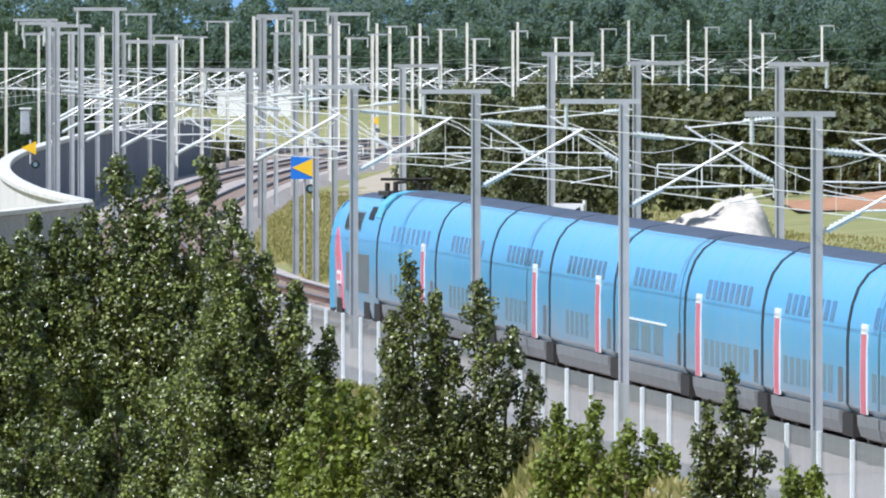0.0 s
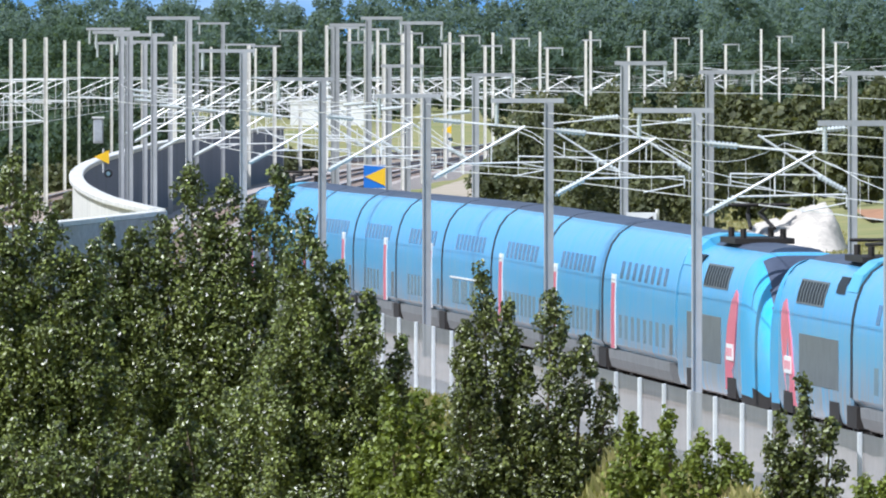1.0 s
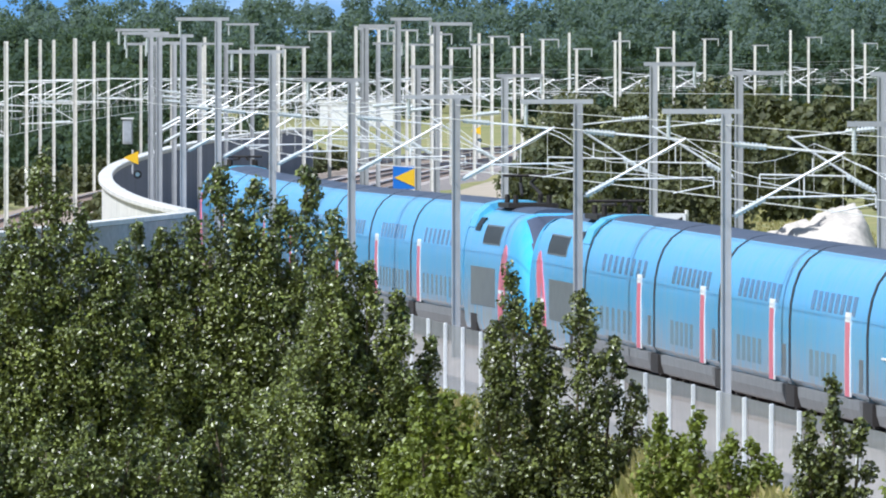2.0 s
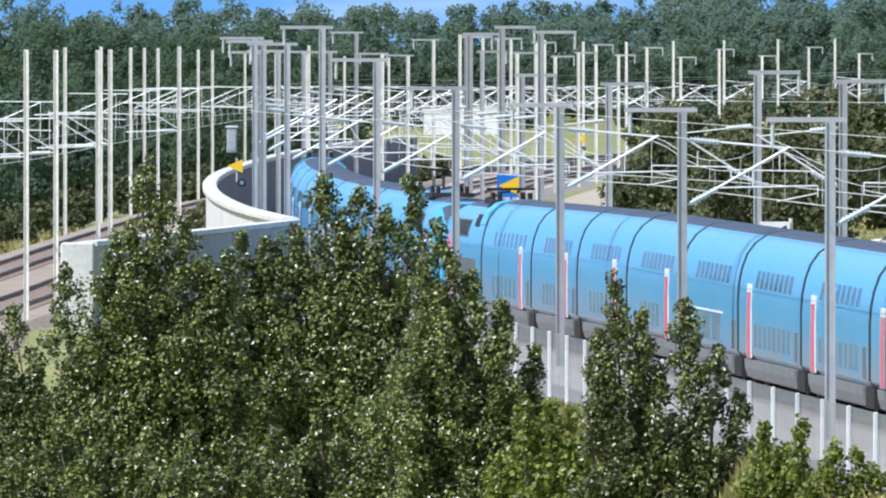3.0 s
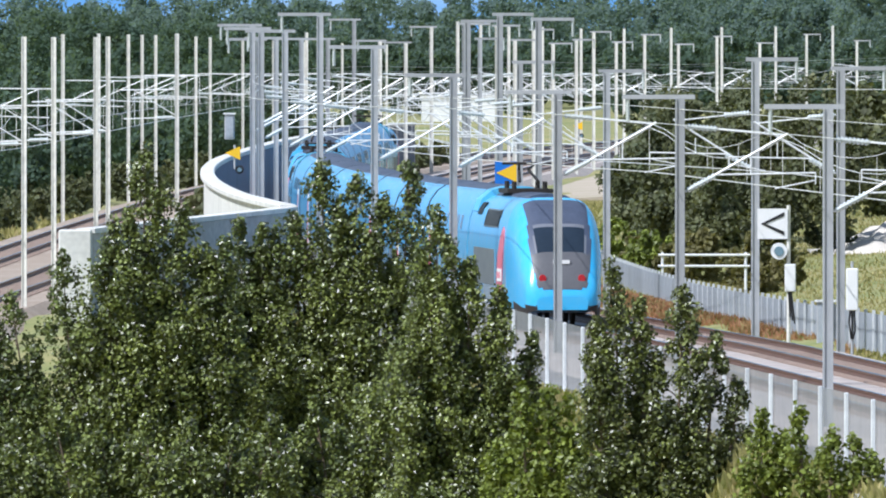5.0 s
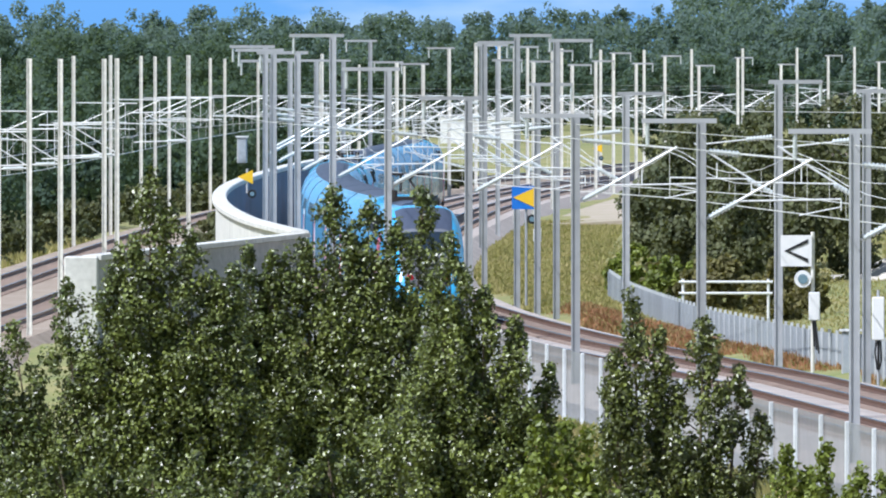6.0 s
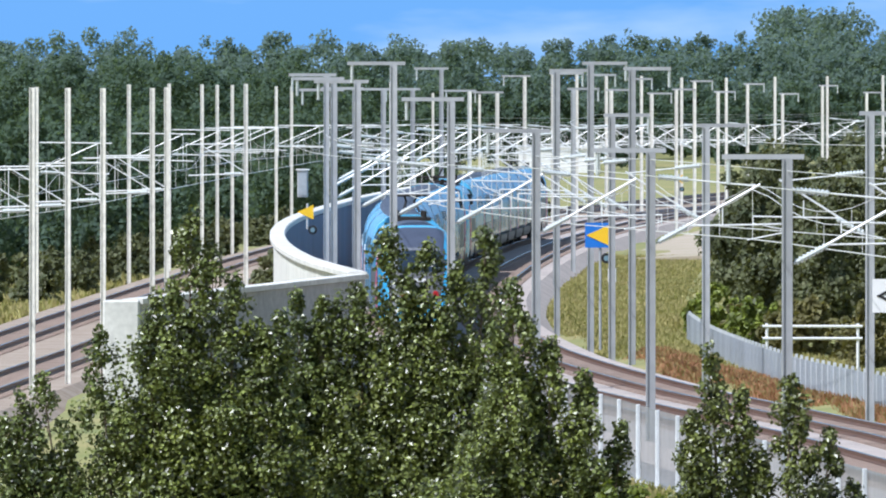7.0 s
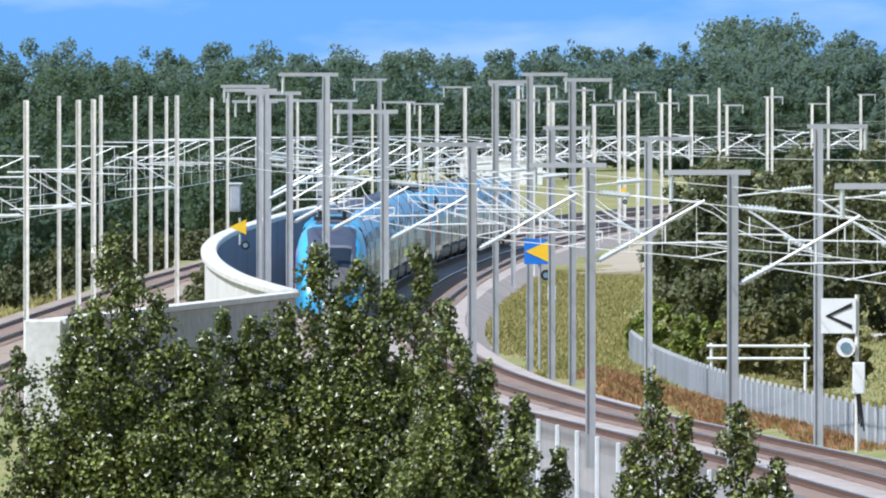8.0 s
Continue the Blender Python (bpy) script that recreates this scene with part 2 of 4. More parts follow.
def axis(y, off=0.0):
    """Point of the running track (of the branch where off is below -7) at northing y, moved off metres to the right."""
    if off < -7:
        x, m = float(np.interp(y, PY, BX)), float(np.interp(y, PY, BM))
        off += 13.5
    else:
        x, m = float(np.interp(y, PY, PX)), float(np.interp(y, PY, PM))
    n = math.hypot(1, m)
    return x + off / n, y - off * m / n


def heading(y, off=0.0):
    return math.atan(float(np.interp(y, PY, BM if off < -7 else PM)))


def at_s(s):
    """Northing at arc length s."""
    return float(np.interp(s, PS, PY))


def place(y, off, z=0.0):
    """Pose at northing y beside the track; its y axis runs along the line."""
    x, yy = axis(y, off)
    return Matrix.LocRotScale((x, yy, z + grade(y)), Euler((0, 0, -heading(y, off))), None)


def sweep(profile, y0, y1, step, off=0.0, z=0.0, closed=True):
    """Vertices and faces of a profile (across, up) swept along the line."""
    ys = list(np.arange(y0, y1 + 0.01, step))
    verts, faces, n = [], [], len(profile)
    for y in ys:
        for px, pz in profile:
            x, yy = axis(y, off + px)
            verts.append((x, yy, z + pz + grade(y)))
    for i in range(len(ys) - 1):
        for k in range(n if closed else n - 1):
            a, b = i * n + k, i * n + (k + 1) % n
            faces.append((a, b, b + n, a + n))
    if closed:
        faces.append(tuple(range(n))[::-1])
        e = (len(ys) - 1) * n
        faces.append(tuple(range(e, e + n)))
    return verts, faces


TRACKS = {"track_main_left": 0.0, "track_main_right": 3.6, "track_branch_right": -11.4, "track_branch_left": -15.6}


# ================= ground =================
def ground_height(x, y):
    off = x - float(np.interp(y, PY, PX))
    h = -0.75 + grade(y)
    h -= 5.4 * min(1, max(0, (-off - 5.7) / 4)) * min(1, max(0, (524 - y) / 19))
    h += 0.9 * max(0, 1 - abs(off + 11.5) / 4) * max(0, 1 - abs(y - 566) / 26)
    h += 0.25 * noise.noise(Vector((x * 0.05, y * 0.02, 3)))
    h += 0.6 * min(1, max(0, (off - 6.3) / 1.0)) * min(1, max(0, (720 - y) / 40))
    h += 1.8 * min(1, max(0, (off - 12) / 30))
    return h


def build_ground():
    ys = [-300, -100, 100, 200] + list(range(250, 1300, 10)) + list(range(1300, 2100, 25)) + [2200, 2800, 4000, 6000]
    xs = [-3000, -1200, -600, -300, -150, -90] + list(range(-60, 110, 3)) + [120, 150, 200, 400, 800, 1500, 3000]
    verts = [(x, y, ground_height(x, y)) for y in ys for x in xs]
    n = len(xs)
    faces = [(j * n + i, j * n + i + 1, (j + 1) * n + i + 1, (j + 1) * n + i) for j in range(len(ys) - 1) for i in range(n - 1)]
    tagged(raw("ground", verts, faces, M_GRASS, smooth=True), "dry green and straw-coloured grass beside the railway", "ground", kind="structure")


build_ground()


def build_tracks():
    bed = [(-4.4, -0.95), (-3.0, -0.22), (5.5, -0.22), (6.7, -0.95)]
    v, f = sweep(bed, 300, 2000, 5)
    tagged(raw("trackbed", v, f, M_BALLAST), "pinkish grey ballast bed under two tracks", "trackbed", kind="structure")
    v, f = sweep([(7.6, -0.68), (12.0, -0.45), (19.0, 0.05), (19.0, -1.2), (7.6, -1.2)], 985, 1420, 10)
    tagged(raw("gravel_yard", v, f, M_YARD), "brownish gravel yard beside the far bend", "yard", kind="structure")
    v, f = sweep([(-5.8, -0.72), (-5.15, -0.66), (-4.5, -0.66), (-4.5, -0.95), (-5.8, -1.1)], 300, 560, 5)
    tagged(raw("service_path", v, f, M_PATH), "pale gravel service path along the mesh fence", "path", kind="structure")
    bed = [(-19.2, -0.95), (-17.8, -0.22), (-9.2, -0.22), (-7.9, -0.95)]
    v, f = sweep(bed, 525, 1900, 5)
    tagged(raw("trackbed_branch", v, f, M_BALLAST_BROWN), "brown dusty ballast bed under the branch tracks", "trackbed", kind="structure")
    rail = [(-0.12, -0.17), (0.12, -0.17), (0.11, -0.14), (0.03, -0.11), (0.037, -0.012), (-0.037, -0.012), (-0.03, -0.11), (-0.11, -0.14)]
    head = [(-0.036, -0.012), (0.036, -0.012), (0.03, 0.0), (-0.03, 0.0)]
    for name, off in TRACKS.items():
        y0 = 300 if off > -5 else 526
        track = empty(name, None, "railway track with rust-brown rails on concrete sleepers", "track", "railway tracks", "structure")
        for side in (-0.7525, 0.7525):
            v, f = sweep(rail, y0, 1990 if off > -5 else 1890, 4, off + side)
            r = raw("rail", v, f, M_RAIL, track)
            v, f = sweep(head, y0, 1990 if off > -5 else 1890, 4, off + side)
            raw("rail_head", v, f, M_RAILTOP, r)["label"] = "polished running surface"
        bm = bmesh.new()
        box(bm, -1.2, -0.13, -0.36, 1.2, 0.13, -0.165)
        me = bpy.data.meshes.new("sleeper")
        bm.to_mesh(me)
        bm.free()
        me.materials.append(M_SLEEPER)
        ys = np.arange(y0 if off < -5 else 400, 1300, 0.6)
        near = [y for y in ys if y < ys[0] + 75]
        for y in near:
            shared("sleeper", me, track, place(y, off))
        verts, faces = [], []
        for y in ys[len(near):]:
            m = place(y, off)
            k = len(verts)
            verts += [m @ v.co for v in me.vertices]
            faces += [tuple(k + i for i in p.vertices) for p in me.polygons]
        tagged(raw("sleeper_row", verts, faces, M_SLEEPER, track), kind="stuff")


build_tracks()


# ================= concrete wall beside the line =================
def build_wall():
    wall = empty("curved_wall", None, "curved pale concrete barrier wall with shade painted into its dark track-side panels", "wall", kind="structure")
    top, off = 3.2, -4.7
    body = [(-0.35, -1.0), (0.0, -1.0), (0.0, top - 0.12), (-0.35, top - 0.12)]
    v, f = sweep(body, 594, 1190, 4, off)
    raw("wall_body", v, f, M_CONC, wall)
    v, f = sweep([(-0.5, top - 0.12), (0.12, top - 0.12), (0.12, top + 0.04), (0.08, top + 0.08), (-0.46, top + 0.08), (-0.5, top + 0.04)], 593.5, 1190, 4, off)
    raw("coping", v, f, M_CONC, wall)["label"] = "white concrete coping"
    # panels on the track side, their dark colour painted as shade
    bm = bmesh.new()
    box(bm, 0.004, -1.95, -0.6, 0.07, 1.95, top - 0.16)
    me = bpy.data.meshes.new("noise_panel")
    bm.to_mesh(me)
    bm.free()
    me.materials.append(M_PANEL_SHADED)
    for y in np.arange(597, 1188, 4.0):
        shared("noise_panel", me, wall, place(y, off))
    # wing wall running forward to the left
    a, b = Vector((axis(593.5, off)[0] - 0.2, 593.5, 0)), Vector((-18.9, 560.0, 0))
    top -= 0.45
    wing = empty("wing_wall", None, "concrete wing wall with shade painted into its grey face and a pale end block", "wall", kind="structure")
    run = (b - a).length
    m = Matrix.Translation(a) @ (b - a).to_track_quat("X", "Z").to_matrix().to_4x4()
    bm = bmesh.new()
    box(bm, 0.0, -0.2, -4.0, run, 0.25, top - 0.1)
    bmesh.ops.bevel(bm, geom=bm.edges[:], offset=0.03, segments=1, affect="EDGES")
    for v in bm.verts:
        v.co.z -= 0.32 * v.co.x / run
    bm.transform(m)
    part("wall_body", bm, M_CONC_SHADED, wing)
    bm = bmesh.new()
    box(bm, -0.1, -0.3, top - 0.1, run, 0.35, top + 0.06)
    for v in bm.verts:
        v.co.z -= 0.32 * v.co.x / run
    bm.transform(m)
    part("coping", bm, M_CONC, wing, "white concrete coping")
    bm = bmesh.new()
    for k in (1, 2):
        box(bm, run * k / 3 - 0.012, 0.245, -4.0, run * k / 3 + 0.012, 0.256, top - 0.1)
    for v in bm.verts:
        v.co.z -= 0.32 * v.co.x / run
    bm.transform(m)
    part("joint", bm, M_JOINT, wing)
    bm = bmesh.new()
    box(bm, -19.75, 559.2, -3.2, -18.65, 561.0, top - 0.3)
    bmesh.ops.bevel(bm, geom=bm.edges[:], offset=0.04, segments=1, affect="EDGES")
    part("end_block", bm, M_CONC, wing, "pale concrete end block")


build_wall()


# ================= train =================
HALF = [(1.18, 0.38), (1.36, 0.46), (1.43, 0.70), (1.45, 1.1), (1.45, 2.45), (1.42, 2.9), (1.34, 3.3), (1.2, 3.68), (0.98, 3.98), (0.7, 4.18)]
CAP = [(0.7, 4.18), (0.55, 4.25), (0.3, 4.30), (0.0, 4.32)]


def side_x(z):
    zs = [p[1] for p in HALF]
    return float(np.interp(z, zs, [p[0] for p in HALF]))


def loft(sections):
    bm = bmesh.new()
    rings = [[bm.verts.new(p) for p in sec] for sec in sections]
    n = len(sections[0])
    for a, b in zip(rings, rings[1:]):
        for k in range(n - 1):
            bm.faces.new((a[k], a[k + 1], b[k + 1], b[k]))
    return bm, rings


def shell(y0, y1, half, low=None):
    """Both flanks of a car between y0 and y1."""
    prof = [(-x, z) for x, z in half] + [(x, z) for x, z in reversed(half)]
    bm, rings = loft([[(x, y, z) for x, z in prof] for y in np.linspace(y0, y1, 5)])
    bm.faces.new(rings[0])
    bm.faces.new(rings[-1][::-1])
    bmesh.ops.recalc_face_normals(bm, faces=bm.faces[:])
    return bm


def patch(y0, y1, z0, z1, side, out=0.012, steps=3, lean=0.0):
    """A thin curved plate that lies on a flank; side -1 is the left one."""
    bm = bmesh.new()
    zs = np.linspace(z0, z1, steps)
    outer, inner = [], []
    for ring, o in ((outer, out), (inner, -0.02)):
        for z in zs:
            x = side * (side_x(z) + o)
            sh = lean * (z - z0)
            ring.append((bm.verts.new((x, y0 + sh, z)), bm.verts.new((x, y1 + sh, z))))
    for a, b in zip(outer, outer[1:]):
        bm.faces.new((a[0], a[1], b[1], b[0]))
    for e in (0, -1):
        bm.faces.new((outer[e][0], outer[e][1], inner[e][1], inner[e][0]))
    for c in (0, 1):
        for k in range(steps - 1):
            bm.faces.new((outer[k][c], outer[k + 1][c], inner[k + 1][c], inner[k][c]))
    bmesh.ops.recalc_face_normals(bm, faces=bm.faces[:])
    return bm


def bogie(parent, y):
    bm = bmesh.new()
    for s in (-1, 1):
        box(bm, s * 1.0 - 0.1, y - 1.9, 0.42, s * 1.0 + 0.1, y + 1.9, 0.72)
        box(bm, s * 1.33 - 0.12, y - 1.1, 0.42, s * 1.33 + 0.12, y + 1.1, 0.92)
        for dy in (-1.5, 1.5):
            box(bm, s * 1.02 - 0.14, y + dy - 0.2, 0.3, s * 1.02 + 0.14, y + dy + 0.2, 0.62)
    b = part("bogie", bm, M_BOGIE, parent, "dark dusty bogie frame")
    for dy in (-1.5, 1.5):
        bm = bmesh.new()
        for s in (-0.75, 0.75):
            rod(bm, (s - 0.065, y + dy, 0.46), (s + 0.065, y + dy, 0.46), 0.46, 20)
        rod(bm, (-0.75, y + dy, 0.46), (0.75, y + dy, 0.46), 0.08, 8)
        part("wheelset", bm, M_BOGIE, b)


def make_coach(name, length, door_at, bar=False):
    """Double-deck coach, centre at the origin, rail level at z = 0, travel towards +y."""
    h = length / 2
    car = empty(name, None, "sky-blue double-deck high-speed coach with a pink door", "train coach", "coaches of the train")
    if bar:
        car["label"] = "sky-blue double-deck bar coach with wide lower windows and no door"
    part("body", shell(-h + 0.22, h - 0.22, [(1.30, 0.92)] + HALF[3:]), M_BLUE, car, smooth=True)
    prof = [(-x, z) for x, z in CAP] + [(x, z) for x, z in reversed(CAP[:-1])]
    bm, rings = loft([[(x, y, z) for x, z in prof] for y in (-h + 0.22, h - 0.22)])
    bm.faces.new(rings[0])
    bm.faces.new(rings[-1][::-1])
    part("roof", bm, M_ROOF, car, "dark grey roof")
    # added strip: its grey stands in for shaded ballast under the body
    low = [(1.18, 0.38), (1.36, 0.46), (1.435, 0.70), (1.447, 0.93)]
    bm = shell(-h + 1.9, h - 1.9, low)
    part("shade_strip", bm, M_SHADE_STRIP, car, "added grey strip in place of the shaded gap under the body")
    gang = [(x + 0.012, z + 0.006) for x, z in [(1.2, 0.95)] + HALF[3:]]
    part("gangway", shell(h - 0.24, h + 0.24, gang), M_JOINT, car, "black rubber gangway joint")
    for side in (-1, 1):
        for k in range(8):
            y = -h + 3.6 + k * (length - 8.4) / 7.4
            part("upper_window", patch(y - 0.42, y + 0.42, 2.86, 3.32, side, 0.012, 4), M_GLASS, car)
            if not bar and abs(y - door_at) > 1.9:
                part("lower_window", patch(y - 0.46, y + 0.46, 1.28, 1.9, side, 0.008, 2), M_GREYWIN, car)
        if bar:
            for y in (-2.6, 0.6, 3.8):
                part("lower_window", patch(y - 1.2, y + 1.2, 1.28, 1.95, side, 0.02, 2), M_GREYWIN, car)
            part("trim_strip", patch(-4.6, 6.0, 2.0, 2.05, side, 0.025, 2), M_WHITE, car, "white trim strip")
        else:
            d = part("door", patch(door_at - 0.5, door_at + 0.5, 0.98, 2.72, side, 0.028, 4), M_PINK, car, "pink entrance door")
            for e in (-0.58, 0.58):
                part("door_edge", patch(door_at + e - 0.05, door_at + e + 0.05, 0.98, 2.72, side, 0.02, 4), M_WHITE, d, "white door edge")
            part("door_cap", patch(door_at - 0.55, door_at + 0.55, 2.72, 2.94, side, 0.035, 3), M_WHITE, d, "white door header")
        part("end_grille", patch(-h + 1.0, -h + 1.9, 1.15, 1.9, side, 0.01, 2), M_GRILLE, car)
    bogie(car, h)
    return car


def nose_rings(y0, length, rows=40, cols=61):
    """Rings of a rounded streamlined nose from the full section at y0 to its blunt tip."""
    rings = []
    for i in range(rows):
        q = math.sin(i / (rows - 1) * math.pi / 2) ** 0.9
        y = y0 + length * q
        top = 0.95 + 3.1 * max(0.0, 1 - q ** 2.3) ** 0.72
        low = 0.28 + 0.25 * max(0, (q - 0.8) / 0.2) ** 2
        w = 1.45 * (1 - 0.26 * q ** 3.2) * (1 - 0.25 * max(0, (q - 0.93) / 0.07) ** 3)
        ring = []
        mid = low + (top - low) * 0.46
        for k in range(cols):
            a = math.pi * (-0.12 + 1.24 * k / (cols - 1))
            c, s = -math.cos(a), math.sin(a)
            x = w * math.copysign(abs(c) ** 0.45, c)
            z = mid + (top - mid) * s ** 0.72 if s >= 0 else mid + (mid - low) * s / 0.368
            ring.append((x, y, z))
        rings.append(ring)
    return rings


def nose_part(rings, keep, out=0.0, tip=False):
    """The cells of the nose for which keep(i, k) holds, pushed outwards."""
    bm = bmesh.new()
    made = {}
    for i in range(len(rings) - 1):
        for k in range(len(rings[0]) - 1):
            if not keep(i, k):
                continue
            f = []
            for a, b in ((i, k), (i, k + 1), (i + 1, k + 1), (i + 1, k)):
                if (a, b) not in made:
                    made[a, b] = bm.verts.new(rings[a][b])
                f.append(made[a, b])
            bm.faces.new(f)
    if tip:
        bm.faces.new([bm.verts.new(p) for p in rings[-1]])
    bmesh.ops.recalc_face_normals(bm, faces=bm.faces[:])
    bm.normal_update()
    mean = sum((f.normal.y for f in bm.faces)) + sum((f.normal.z for f in bm.faces))
    if mean < 0:
        bmesh.ops.reverse_faces(bm, faces=bm.faces[:])
        bm.normal_update()
    if out:
        for v in bm.verts:
            v.co += v.normal * out
    return bm


def make_power_car(name, pantograph):
    """Power car, nose towards +y, centre at the origin."""
    car = empty(name, None, "sky-blue streamlined power car with dark nose and pink stripe", "power car", "power cars of the train")
    h = 11.07
    y0 = h - 4.9
    half = HALF[:6] + [(1.36, 3.25), (1.24, 3.6), (1.02, 3.86), (0.7, 4.02)]
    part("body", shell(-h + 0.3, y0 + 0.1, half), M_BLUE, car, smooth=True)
    cap = [(0.72, 4.0), (0.55, 4.10), (0.3, 4.15), (0.0, 4.16)]
    prof = [(-x, z) for x, z in cap] + [(x, z) for x, z in reversed(cap[:-1])]
    bm, rings = loft([[(x, y, z) for x, z in prof] for y in (-h + 0.3, y0 - 0.6)])
    bm.faces.new(rings[0])
    bm.faces.new(rings[-1][::-1])
    part("roof", bm, M_ROOF, car, "dark grey roof")
    rings = nose_rings(y0, 4.9)
    cols = len(rings[0]) - 1

    def band(i, k):
        x = abs(rings[i][k][0] + rings[i + 1][k + 1][0]) / 2
        z = (rings[i][k][2] + rings[i + 1][k + 1][2]) / 2
        q = i / (len(rings) - 1)
        if z < 0.66:
            return "black"
        if q > 0.12 and z > 1.2 and x < 0.78 + 0.2 * min(1, max(0, (z - 1.2) / 1.2)):
            if z < 2.3:
                return "grey"
            if z < 3.2 and x < 0.82:
                return "frame" if z < 2.34 or z > 3.14 or x > 0.77 else "glass"
            return "hood"
        return "blue"

    part("nose", nose_part(rings, lambda i, k: band(i, k) == "blue", 0, True), M_BLUE_NOSE, car, "bright sky-blue nose shell", True)
    part("hood", nose_part(rings, lambda i, k: band(i, k) == "hood", 0.01), M_ROOF, car, "dark grey cab hood", True)
    part("windscreen", nose_part(rings, lambda i, k: band(i, k) == "glass", 0.012), M_SHIELD, car, "dark glass windscreen", True)
    part("window_surround", nose_part(rings, lambda i, k: band(i, k) == "frame", 0.016), M_SURROUND, car, "grey windscreen surround", True)
    part("front_panel", nose_part(rings, lambda i, k: band(i, k) == "grey", 0.01), M_NOSE, car, "anthracite front panel", True)
    part("apron", nose_part(rings, lambda i, k: band(i, k) == "black"), M_BOGIE, car, "black lower apron", True)
    for side in (-1, 1):
        part("side_panel", patch(-h + 3.0, -h + 12.2, 1.2, 2.35, side, 0.012, 3), M_GRILLE, car, "grey side grille panel")
        part("roof_intake", patch(-h + 3.0, -h + 4.8, 3.42, 3.8, side, 0.04, 3, 0.8), M_JOINT, car, "black curved roof intake")
        g = part("vent", patch(-h + 7.0, -h + 13.4, 3.05, 3.62, side, 0.03, 3), M_GRILLE, car, "dark ventilation grille")
        for k in range(9):
            y = -h + 7.2 + k * 0.7
            part("louvre", patch(y, y + 0.34, 3.09, 3.58, side, 0.045, 3), M_JOINT, g)
        bm = bmesh.new()
        pts = [(-h + y, z) for y, z in ((13.2, 0.6), (15.1, 0.6), (15.9, 1.5), (16.4, 2.3), (16.5, 2.75), (16.3, 3.0), (15.8, 3.1), (15.0, 2.8), (14.1, 2.2), (13.5, 1.4))]
        n = len(pts)
        front = [bm.verts.new((side * (side_x(z) + 0.03), y, z)) for y, z in pts]
        back = [bm.verts.new((side * (side_x(z) - 0.3), y, z)) for y, z in pts]
        bm.faces.new(front)
        bm.faces.new(back[::-1])
        for k in range(n):
            bm.faces.new((front[k], front[(k + 1) % n], back[(k + 1) % n], back[k]))
        bmesh.ops.recalc_face_normals(bm, faces=bm.faces[:])
        st = part("stripe", bm, M_PINK, car, "pink slanting stripe")
        part("plate", patch(-h + 13.9, -h + 15.6, 1.35, 1.75, side, 0.04, 2), M_WHITE, st, "white plate with unreadable marks")
        for k in range(3):
            part("mark", patch(-h + 14.1 + k * 0.5, -h + 14.35 + k * 0.5, 1.45, 1.65, side, 0.05, 2), M_PINK, st)
        bm = bmesh.new()
        rod(bm, (side * 0.6, h - 0.95, 1.62), (side * 0.62, h - 0.16, 1.52), 0.12, 12)
        part("tail_lamp", bm, M_LAMP, car, "red tail lamp")
    bm = bmesh.new()
    box(bm, -0.26, h - 1.0, 1.98, 0.26, h - 0.44, 2.1)
    part("badge", bm, M_WHITE, car, "pale badge on the front panel")
    part("gangway", shell(-h - 0.24, -h + 0.32, [(x - 0.08, z) for x, z in HALF[2:7]]), M_JOINT, car, "black gangway joint")
    part("fairing", shell(-h + 0.3, -h + 2.6, [(1.3, 3.5), (1.15, 3.9), (0.8, 4.2), (0.4, 4.3)]), M_BLUE_TOP, car, "raised roof fairing")
    bogie(car, -h + 4.0)
    bogie(car, h - 7.2)
    bm = bmesh.new()
    box(bm, -0.75, -6.6, 4.12, 0.75, -2.6, 4.26)
    for s in (-0.5, 0.5):
        for y in (-6.2, -3.0):
            rod(bm, (s, y, 4.2), (s, y, 4.5), 0.08, 8)
        if pantograph:
            rod(bm, (s * 0.6, -3.2, 4.5), (s * 0.3, -5.6, 4.86), 0.05)
            rod(bm, (s * 0.3, -5.6, 4.86), (s * 0.5, -4.2, 5.06), 0.04)
        else:
            rod(bm, (s * 0.6, -3.2, 4.5), (s * 0.3, -5.8, 4.55), 0.05)
    rod(bm, (-0.8, -4.2, 5.08 if pantograph else 4.62), (0.8, -4.2, 5.08 if pantograph else 4.62), 0.05)
    part("pantograph", bm, M_BOGIE, car, "dark pantograph")
    return car


def build_train():
    """Two coupled sets; each one a power car, eight coaches and a power car. Returns (car, offset behind the coupling)."""
    cars = []
    n = 18.7
    end = 21.85
    proto = {}
    proto["rear"] = make_coach("coach", n, -n / 2 + 4.6)
    proto["front"] = make_coach("coach", n, n / 2 - 3.4)
    proto["bar"] = make_coach("bar_coach", n, 99, True)
    proto["end_a"] = make_coach("coach", end, -end / 2 + 4.6)
    proto["end_b"] = make_coach("coach", end, end / 2 - 3.4)
    proto["pan"] = make_power_car("power_car", True)
    proto["pan_down"] = make_power_car("power_car", False)
    used = set()
    for unit in (0, 1):
        s = 200.1 * (1 - unit) - 0.2
        order = [("pan_down", 22.15), ("end_a", end), ("rear", n), ("rear", n), ("rear", n), ("bar", n), ("front", n), ("front", n), ("end_b", end), ("pan", 22.15)]
        for i, (kind, length) in enumerate(order):
            ob = proto[kind]
            if kind in used:
                ob = copy_thing(ob, Matrix())
            used.add(kind)
            cars.append((ob, s - length / 2, length, i == 9))
            s -= length
    return cars


TRAIN = build_train()
SPEED, COUPLING, BRAKE = 81.0, 324.5, 5.2


